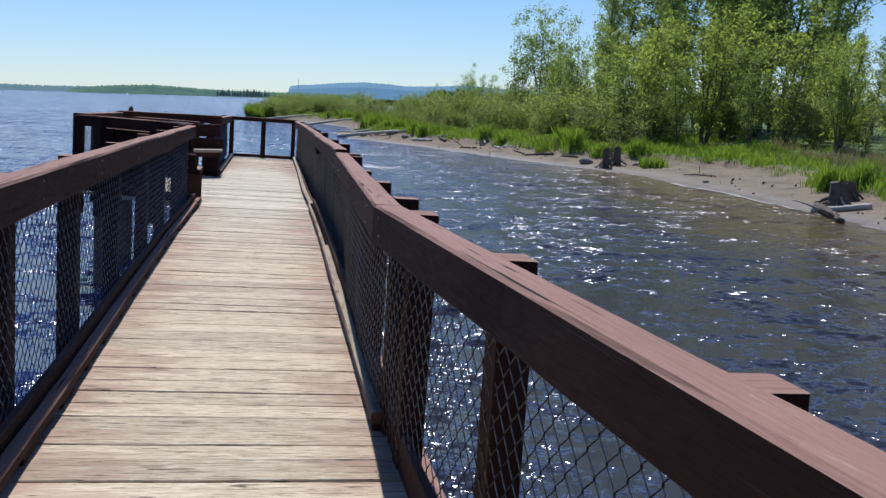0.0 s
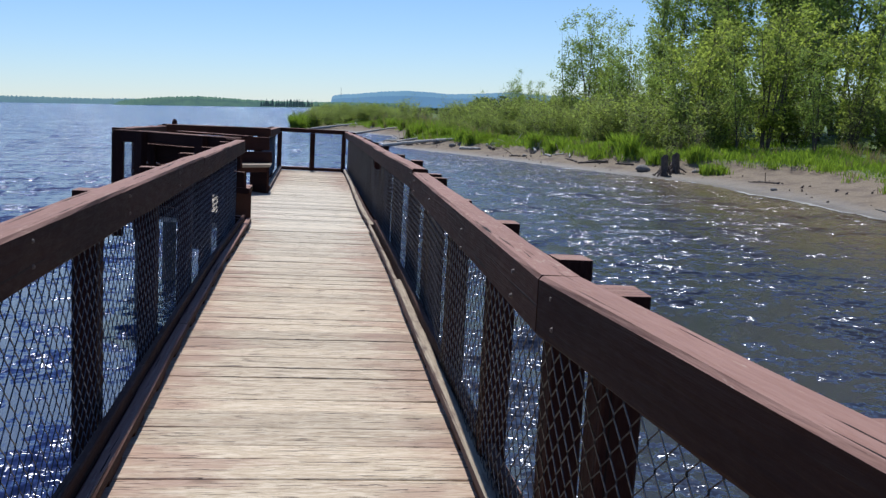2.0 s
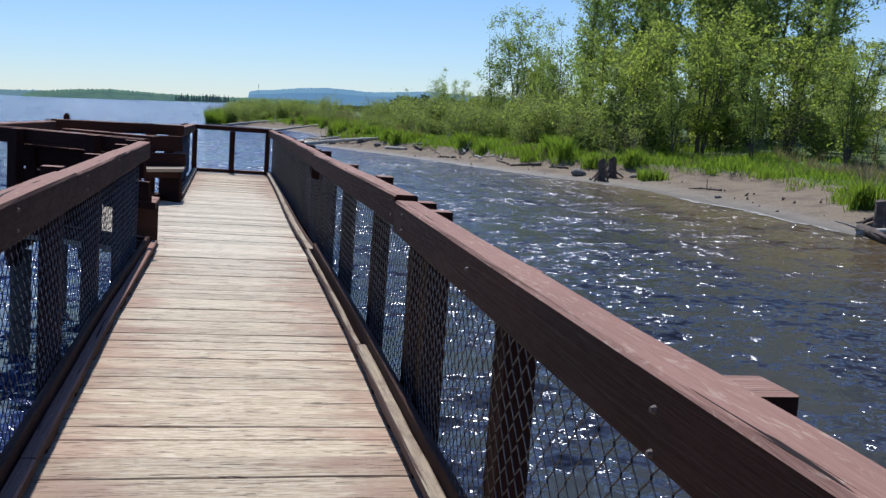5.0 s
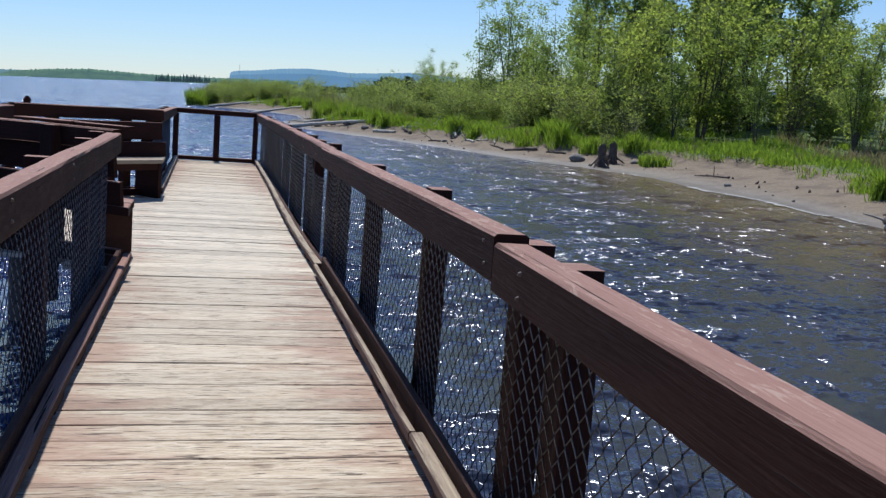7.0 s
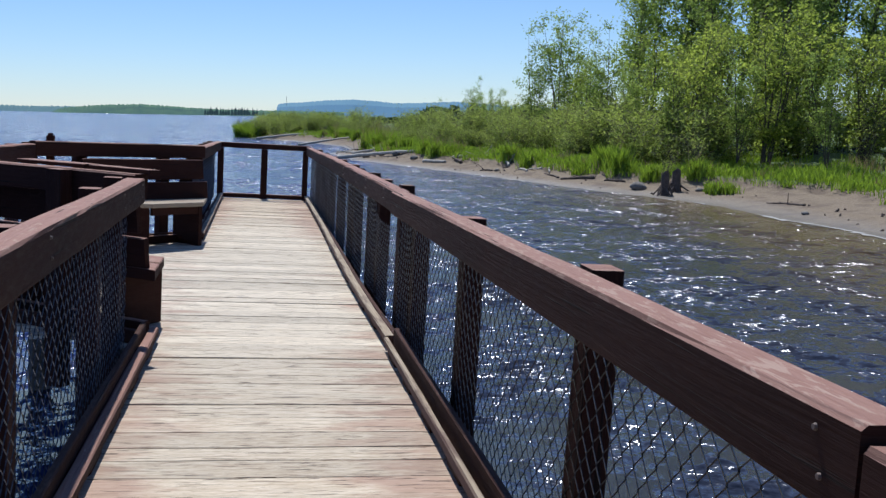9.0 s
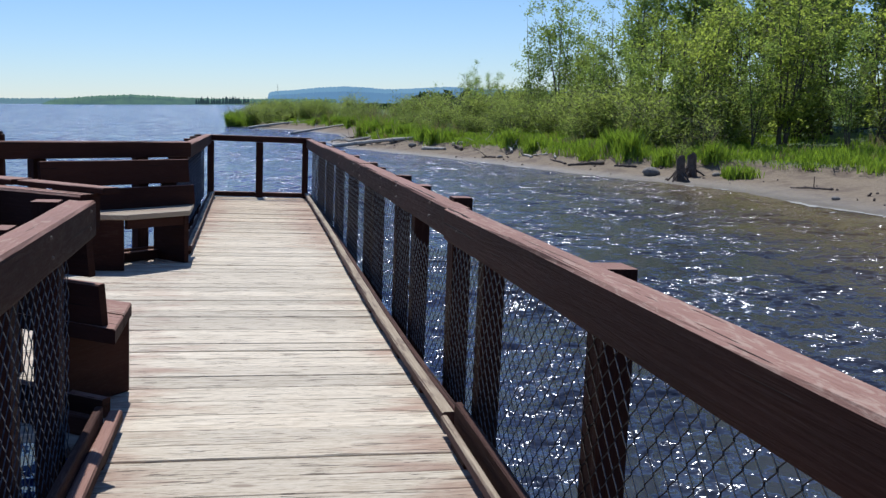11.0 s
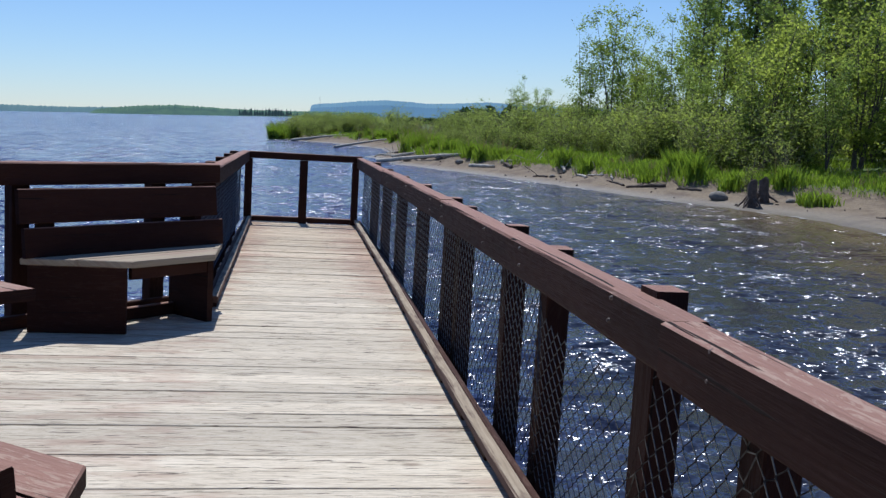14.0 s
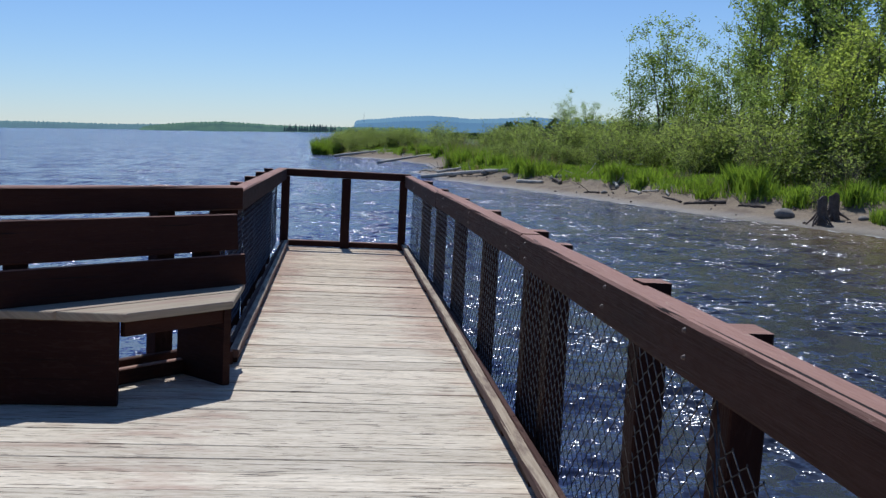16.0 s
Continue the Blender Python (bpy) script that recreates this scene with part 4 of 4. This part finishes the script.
plant(THIN, [(21.0, 71.0, 1.05), (19.8, 73.5, 0.9), (22.6, 72.5, 0.95), (20.5, 96, 0.62), (21.8, 92, 0.5), (19.4, 58, 0.8), (24, 66, 0.85), (17.5, 99, 0.4), (18.3, 84, 0.45), (20.3, 43.5, 0.62), (22.8, 40.5, 0.55), (18.6, 46.8, 0.55), (25.6, 37.6, 0.55), (19.6, 53, 0.62), (18.2, 57.5, 0.6)], GREEN, used=USED)
plant(TALL, [(25.0, 69, 0.95), (27.5, 72, 1.0), (29.5, 64, 1.05), (32.5, 68, 1.15), (30.5, 57, 1.0), (34.5, 60, 1.1), (37.5, 65, 1.15), (36.0, 54, 0.55), (39.5, 56, 0.5), (33.0, 52, 0.85), (27.0, 60, 0.8),
             (42, 62, 0.55), (45, 57, 0.45), (41, 49, 0.4), (31, 75, 1.15), (36, 73, 1.2), (48, 52, 0.4), (23.5, 63, 0.7), (44, 70, 0.6), (28.5, 51, 0.7), (31.5, 62, 1.15), (33.5, 64, 1.1), (31, 70, 1.2), (35, 67, 1.15), (29, 68, 1.1), (33, 60, 1.05), (36, 58, 0.95), (38.5, 61, 1.0), (35, 57, 0.95), (30, 60, 1.1), (34, 66, 1.1), (37, 68, 1.1), (32, 57, 1.0)], GREEN, used=USED)
plant(WILLOW, [(19.5, 47, 0.95), (21.5, 50, 1.05), (22.3, 44.5, 0.95), (24.5, 47, 1.1), (26.0, 43, 1.0), (24.0, 52, 1.1), (27.5, 49, 1.15), (28.8, 44.5, 0.85), (30.5, 40.5, 0.7), (31.0, 47, 0.95), (26.2, 38.5, 0.8), (33.5, 43, 0.75),
               (29.5, 37, 0.6), (33.0, 37.0, 0.7), (36.0, 40, 0.7), (36.0, 34, 1.0), (39, 37, 1.1), (32.5, 31.5, 0.85), (37, 29, 1.0), (21.0, 55, 1.0), (24.5, 57, 1.1), (19.2, 62, 0.8), (22.0, 66, 0.7), (28.5, 55, 1.2), (40, 44, 0.7),
               (41, 31, 1.1), (35.5, 47, 0.7), (27, 65, 1.0), (31, 60, 1.1)], GREEN, used=USED)
plant(SHRUB, scatter(26, 48, 80, 5.5, 14, GREEN, 1.0) + [(x, y, k) for (x, y), k in zip(scatter(26, 82, 112, 4, 24, GREEN, 2.2), GREEN.uniform(0.7, 1.3, 26))]
      + [(x, y, k) for (x, y), k in zip(scatter(34, 118, 150, 1.2, 14, GREEN, 1.9), GREEN.uniform(0.5, 1.05, 34))] + [(0.4, 127, 0.75), (-0.4, 133, 0.8)] + [(x, y, k) for (x, y), k in zip(scatter(13, 30, 58, 13, 22, GREEN, 2.2), GREEN.uniform(1.0, 1.5, 13))], GREEN, 0.4, 1.15, used=USED)
plant(SHRUB, [(17.2, 54, 1.1), (18.4, 52.5, 1.2), (19.3, 55, 1.3), (17.6, 57, 1.1), (18.9, 50, 1.25), (18.2, 46.4, 1.0), (19.6, 44.9, 1.15), (20.6, 45.8, 1.2), (17.8, 48.6, 1.0)], GREEN, used=USED)
plant(SHRUB, [(x, y, k) for (x, y), k in zip(scatter(16, 47, 72, 5.8, 9, GREEN, 1.5), GREEN.uniform(0.45, 0.9, 16))], GREEN, used=USED)
plant(SHRUB, [(x, y, k) for (x, y), k in zip(scatter(22, 120, 142, 3.0, 9, GREEN, 1.2), GREEN.uniform(0.6, 1.05, 22))], GREEN, used=USED)
plant(BRUSH, [(19.6, 69, 1.0), (18.6, 70.5, 0.9), (17.4, 82, 1.1), (16.6, 84, 1.0), (21.5, 62, 1.0), (23, 58, 0.9), (25.2, 41.5, 0.9), (20.4, 49, 0.9), (18.0, 80, 1.1), (28.0, 39.0, 0.8), (16.1, 41.2, 0.5), (17.6, 41.6, 0.6)], GREEN, used=USED)
for proto in TALL + THIN + WILLOW + SHRUB + BRUSH:
    assert proto.name in USED


def make_far_woods():
    gen = np.random.default_rng(8)
    pos = []
    for _ in range(900):
        az, r = gen.uniform(1.5, 40), gen.uniform(240, 620)
        x, y = r * math.sin(radians(az)), r * math.cos(radians(az))
        if x < interp(SHORE, y) + 6:
            continue
        h = gen.uniform(0.9, 1.5) if az < 9 else gen.uniform(2.5, 5.5)
        n = 40
        p = gen.normal(size=(n, 3)) * np.array([1.5, 1.5, 0.0])
        p[:, 2] = gen.uniform(0.2, 1.0, n) * h
        p[:, :2] *= (1.15 - p[:, 2:3] / h)
        pos.append(p + np.array([x, y, 0.0]))
    v, f = leaf_cards(np.concatenate(pos), None, 0.75, gen, 0.0)
    tagged(new("far_woods", raw_mesh("far_woods", v, f, LEAF_DARK)), "far dark green woods beyond the shore", "woods", kind="stuff")


def make_grass():
    """Tufts of blades over the bank, thickest at its edge."""
    gen = np.random.default_rng(21)
    verts, faces, vd, fd = [], [], [], []
    spots = []
    for _ in range(15000):
        y = gen.uniform(12, 90)
        if gen.uniform() < 0.25:
            y = gen.uniform(90, 150)
        d = 2.3 + abs(gen.normal()) * 4.5
        x = shore_x(y) + d
        z = ground_z(x, y)
        if z < WATER_Z + 0.42 + 0.25 * noise.noise(Vector((x * 0.5, y * 0.5, 0))):
            continue
        thick = noise.noise(Vector((x * 0.22, y * 0.22, 7)))
        if thick < -0.25 and gen.uniform() < 0.7:
            continue
        spots.append((x, y, z, (0.06 + 0.20 * max(0, thick + 0.2) + gen.uniform(0, 0.08)) * 1.45, 9, 0.24))
    # taller tufts at the foot of the bank, and reeds standing in the water off the point
    edge_tufts = [(shore_x(y) + 3.0 + d, y, k) for y, d, k in zip(gen.uniform(40, 112, 46), gen.uniform(-0.5, 0.9, 46), gen.uniform(0.9, 2.0, 46))]
    edge_tufts += [(x, y, k) for x, y, k in zip(gen.uniform(-2.6, 0.2, 16), gen.uniform(124, 142, 16), gen.uniform(2.2, 3.6, 16))]
    for x, y, k in ((16.7, 38.0, 0.8), (17.0, 37.7, 0.7), (10.2, 61.5, 1.3), (10.9, 60.6, 1.2), (11.5, 61.8, 1.1), (13.3, 55.5, 0.8), (14.4, 46.5, 0.7), (17.8, 25.5, 1.5), (18.4, 24.6, 1.3), *edge_tufts):
        for _ in range(40):
            a, r = gen.uniform(0, 6.28), abs(gen.normal()) * 0.26
            px, py = x + r * math.cos(a), y + r * math.sin(a)
            spots.append((px, py, ground_z(px, py), 0.5 * k, 9, 0.16))
    for x, y, z, h, n, r in spots:
        dry = gen.uniform() < (0.5 if 24 < x - 0.25 * (y - 40) < 28 and y < 50 else 0.03)
        V, F = (vd, fd) if dry else (verts, faces)
        for _ in range(n):
            a, b = gen.uniform(0, 6.28), gen.uniform(0, 6.28)
            px, py = x + r * gen.normal() * 0.6, y + r * gen.normal() * 0.6
            hh, w = h * gen.uniform(0.6, 1.35) * (1.7 if dry else 1), 0.018
            bx, by = math.cos(b) * hh * 0.45, math.sin(b) * hh * 0.45
            cx, cy = math.cos(a) * w, math.sin(a) * w
            i = len(V)
            V += [(px - cx, py - cy, z - 0.03), (px + cx, py + cy, z - 0.03), (px + bx * 0.4 + cx * 0.8, py + by * 0.4 + cy * 0.8, z + hh * 0.6), (px + bx * 0.4 - cx * 0.8, py + by * 0.4 - cy * 0.8, z + hh * 0.6), (px + bx, py + by, z + hh)]
            F += [(i, i + 1, i + 2, i + 3), (i + 3, i + 2, i + 4)]
    me = bpy.data.meshes.new("grass")
    me.from_pydata(verts, [], faces)
    me.materials.append(GRASS)
    tagged(new("grass", me), "bright green grass along the edge of the bank", "grass", kind="stuff")
    me = bpy.data.meshes.new("dry_reeds")
    me.from_pydata(vd, [], fd)
    me.materials.append(DRYGRASS)
    tagged(new("dry_reeds", me), "pale dry reeds among the grass", "reeds", kind="stuff")


make_far_woods()
make_grass()


# ---------------------------------------------------------------- driftwood, stumps and stones on the beach
def make_log(a, b, r, label, bend=0.1, branches=0, mat=None, seed=1, lift=0.0):
    gen = np.random.default_rng(seed)
    a, b = Vector(a), Vector(b)
    za, zb = max(ground_z(*a), WATER_Z) + r * 0.6, max(ground_z(*b), WATER_Z) + r * 0.6 + lift
    p, q = Vector((a.x, a.y, za)), Vector((b.x, b.y, zb))
    path = []
    for i in range(11):
        u = i / 10
        w = p.lerp(q, u) + Vector((gen.normal() * 0.02, gen.normal() * 0.02, math.sin(u * math.pi) * bend * r + gen.normal() * 0.01))
        path.append(w)
    ob = new("driftwood_log")
    ob.location = p
    verts, faces = [], []
    tapered([w - p for w in path], r, r * 0.62, 9, verts, faces)
    n = len(verts)
    faces += [tuple(range(8, -1, -1)), tuple(range(n - 9, n))]
    trunk = new("trunk", raw_mesh("trunk", verts, faces, mat or DRIFT, True))
    trunk.parent = ob
    for k in range(branches):
        u = gen.uniform(0.3, 0.95)
        s = p.lerp(q, u) - p
        vv, ff = [], []
        tapered(limb_path(s, (gen.normal(), gen.normal(), 0.7), gen.uniform(0.4, 1.0), gen, 4, 0.15, 0.05), r * 0.4, 0.012, 5, vv, ff)
        br = new("branch", raw_mesh("branch", vv, ff, mat or DRIFT, True))
        br.parent = ob
    return tagged(ob, label, "log", "driftwood on the beach")


def make_stump(x, y, h, r, label, seed, flare=1.9):
    gen = np.random.default_rng(seed)
    z = ground_z(x, y)
    bm = bmesh.new()
    sides, rings = 14, 7
    rows = []
    for j in range(rings):
        u = j / (rings - 1)
        row = []
        for k in range(sides):
            a = 2 * math.pi * k / sides
            root = 1 + (flare - 1) * (1 - u) ** 3 * (0.6 + 0.7 * max(0, math.cos(a * 5 + seed)))
            rr = r * root * (1 + 0.16 * noise.noise(Vector((math.cos(a) * 2, math.sin(a) * 2, u * 2 + seed))))
            top = h * (1 + 0.28 * noise.noise(Vector((math.cos(a) * 1.5, math.sin(a) * 1.5, seed * 3.3)))) * u
            row.append(bm.verts.new((rr * math.cos(a), rr * math.sin(a), top - 0.06)))
        rows.append(row)
    for p, q in zip(rows, rows[1:]):
        for k in range(sides):
            bm.faces.new((p[k], p[(k + 1) % sides], q[(k + 1) % sides], q[k]))
    bm.faces.new(rows[-1])
    bm.faces.new(rows[0][::-1])
    ob = new("stump")
    ob.location = (x, y, z)
    body = new("body", mesh_of("body", bm, STUMP))
    body.parent = ob
    for k in range(8):
        a = 0.785 * k + gen.uniform(-0.3, 0.3)
        vv, ff = [], []
        up = gen.uniform(0.25, 0.5) * h
        tapered(limb_path((math.cos(a) * r * 0.7, math.sin(a) * r * 0.7, up), (math.cos(a), math.sin(a), -0.9), up * 1.25 + r * gen.uniform(0.6, 2.0), gen, 5, 0.22, 0.03), r * 0.27, 0.02, 6, vv, ff)
        o = new("root", raw_mesh("root", vv, ff, STUMP, True))
        o.parent = ob
    return tagged(ob, label, "stump", "stumps on the beach")


def make_stone(x, y, r, seed, label="rounded grey stone lying on the beach"):
    bm = bmesh.new()
    bmesh.ops.create_icosphere(bm, subdivisions=2, radius=r)
    for v in bm.verts:
        v.co *= 1 + 0.28 * noise.noise(v.co / r * 1.1 + Vector((seed, 0, 0)))
        v.co.z *= 0.62
    ob = new("stone", mesh_of("stone", bm, STONE))
    ob.data.shade_smooth()
    ob.location = (x, y, max(ground_z(x, y), WATER_Z - 0.05) + r * 0.3)
    return tagged(ob, label, "stone", "stones on the beach")


make_log((-0.2, 118), (6.0, 116.5), 0.15, "long grey driftwood log lying at the water's edge", 0.3, 1, seed=2)
make_log((3.6, 96.5), (8.8, 101), 0.13, "grey driftwood log lying on the mud flat", 0.3, 1, seed=3, lift=0.3)
make_log((5.2, 69.5), (9.6, 64.2), 0.14, "bleached white driftwood log lying along the beach", 0.2, 0, seed=4)
make_log((9.4, 60.4), (10.4, 58.6), 0.11, "short bleached driftwood log on the sand", 0.1, 0, seed=5)
make_log((10.9, 59.2), (12.9, 56.6), 0.10, "bleached driftwood branch with forked ends", 0.2, 3, seed=6)
make_log((14.3, 44.6), (13.2, 45.9), 0.07, "dark driftwood stick on the sand", 0.3, 2, STUMP, 7)
make_log((6.5, 73), (9.5, 72), 0.1, "grey driftwood log half buried in mud", 0.2, 1, seed=8)
make_log((15.6, 22.4), (14.6, 19.6), 0.13, "dark waterlogged log lying in the shallows", 0.1, 1, STUMP, 9)
make_log((16.6, 21.3), (15.1, 21.9), 0.10, "grey driftwood log washed up at the bank", 0.2, 2, seed=10)
make_log((17.4, 33), (16.9, 34.6), 0.045, "dark driftwood stick on the sand", 0.2, 1, STUMP, 12)
drift = np.random.default_rng(44)
for k in range(14):
    y = drift.uniform(42, 78)
    x = shore_x(y) + drift.uniform(0.9, 2.2)
    a, ln = drift.uniform(-0.5, 0.9), drift.uniform(0.7, 2.0)
    pale = k % 3 != 0
    make_log((x, y), (x - ln * math.sin(a) * 0.6, y + ln * math.cos(a)), drift.uniform(0.04, 0.09), "bleached driftwood branch lying on the sand" if pale else "dark wet driftwood branch on the sand", 0.3, 1 + k % 2, DRIFT if pale else STUMP, 60 + k)
make_stump(15.0, 38.7, 0.92, 0.15, "dark weathered tree stump with spreading roots on the sand", 1, 1.35)
make_stump(15.75, 39.4, 0.86, 0.17, "dark weathered tree stump with spreading roots on the sand", 2, 1.35)
make_stump(16.1, 22.2, 0.75, 0.24, "dark broken tree stump by the waterline", 3)
make_stump(17.0, 23.1, 0.6, 0.20, "dark broken tree stump by the waterline", 4)
for i, (x, y, r) in enumerate(((14.75, 40.7, 0.33), (16.5, 38.9, 0.16), (14.9, 41.4, 0.18), (6.9, 68.3, 0.25), (7.8, 67.2, 0.2), (8.5, 65.6, 0.28), (17.3, 38.3, 0.2), (9.2, 62.6, 0.24), (16.2, 31.0, 0.12), (11.8, 52.2, 0.14))):
    make_stone(x, y, r, i * 1.7)


def make_rubble():
    gen = np.random.default_rng(5)
    bm = bmesh.new()
    for _ in range(200):
        y = gen.uniform(16, 86)
        if gen.uniform() < 0.35:
            y = gen.uniform(64, 84)
        d = gen.uniform(0.35, 3.2)
        x = shore_x(y) + d
        r = gen.uniform(0.02, 0.07)
        z = ground_z(x, y)
        m = Matrix.Translation((x, y, z + r * 0.05)) @ Euler(gen.uniform(0, 3, 3)).to_matrix().to_4x4() @ Matrix.Diagonal((r * gen.uniform(0.8, 2.4), r, r * 0.7, 1))
        bmesh.ops.create_icosphere(bm, subdivisions=1, radius=1, matrix=m)
    tagged(new("beach_debris", mesh_of("beach_debris", bm, STUMP)), "dark driftwood scraps and pebbles strewn on the sand", "debris", kind="stuff")


def make_foam():
    """Broken lines of foam where small waves wash up on the sand."""
    verts, faces = [], []
    for off, gate, width, y_end in ((-0.05, 0.02, 0.12, 84), (-0.8, 0.42, 0.22, 40)):
        last = None
        for y in np.arange(14, y_end, 0.12):
            x = shore_x(y) + off + 0.3 * noise.noise(Vector((y * 0.7, off, 2))) + 0.08 * noise.noise(Vector((y * 3.1, off, 4)))
            k = noise.noise(Vector((y * 1.1, off * 9, 1))) - gate + 0.5 * math.exp(-((y - 27) / 6) ** 2) * (off > -0.5)
            w = width * (1 + 0.8 * math.exp(-((y - 29) / 5) ** 2)) * min(1.0, max(0.0, k * 4)) * (0.65 + 0.9 * abs(noise.noise(Vector((y * 4.3, off, 6)))))
            if w < 0.012:
                last = None
                continue
            w *= 0.35 + 1.5 * abs(noise.noise(Vector((y * 1.9, off, 11))))
            i = len(verts)
            z = WATER_Z + 0.010
            out_w = w * (1.0 + 1.6 * noise.noise(Vector((y * 5.3, off, 15))))
            in_w = w * (1.0 + 1.2 * noise.noise(Vector((y * 6.1, off, 19))))
            verts += [(x - out_w, y, z), (x - w * 0.2, y, z + 0.008 + w * 0.06), (x + in_w, y, z)]
            if last is not None:
                faces += [(last, last + 1, i + 1, i), (last + 1, last + 2, i + 2, i + 1)]
            last = i
    me = bpy.data.meshes.new("foam")
    me.from_pydata(verts, [], faces)
    me.materials.append(FOAM)
    tagged(new("foam", me), "white foam of small waves along the beach", "foam", kind="stuff")


make_rubble()
make_foam()


def make_mast(az, r, h):
    x, y = r * math.sin(radians(az)), r * math.cos(radians(az))
    ob = thing("radio_mast", (x, y, 30.0), "thin lattice radio mast far off on the bluff", "mast")
    part("mast_pole", beam((x, y, 30), (x, y, 30 + h), 1.1, 1.1, 0.2, 2, up=(0, 1, 0)), STONE, ob)
    for z in (0.5, 0.75):
        part("platform", beam((x - 1.5, y, 30 + h * z), (x + 1.5, y, 30 + h * z), 1.5, 0.8, 0.2), STONE, ob)


make_mast(1.7, 4050, 48)

# ---------------------------------------------------------------- deck boards, one by one
make_deck()
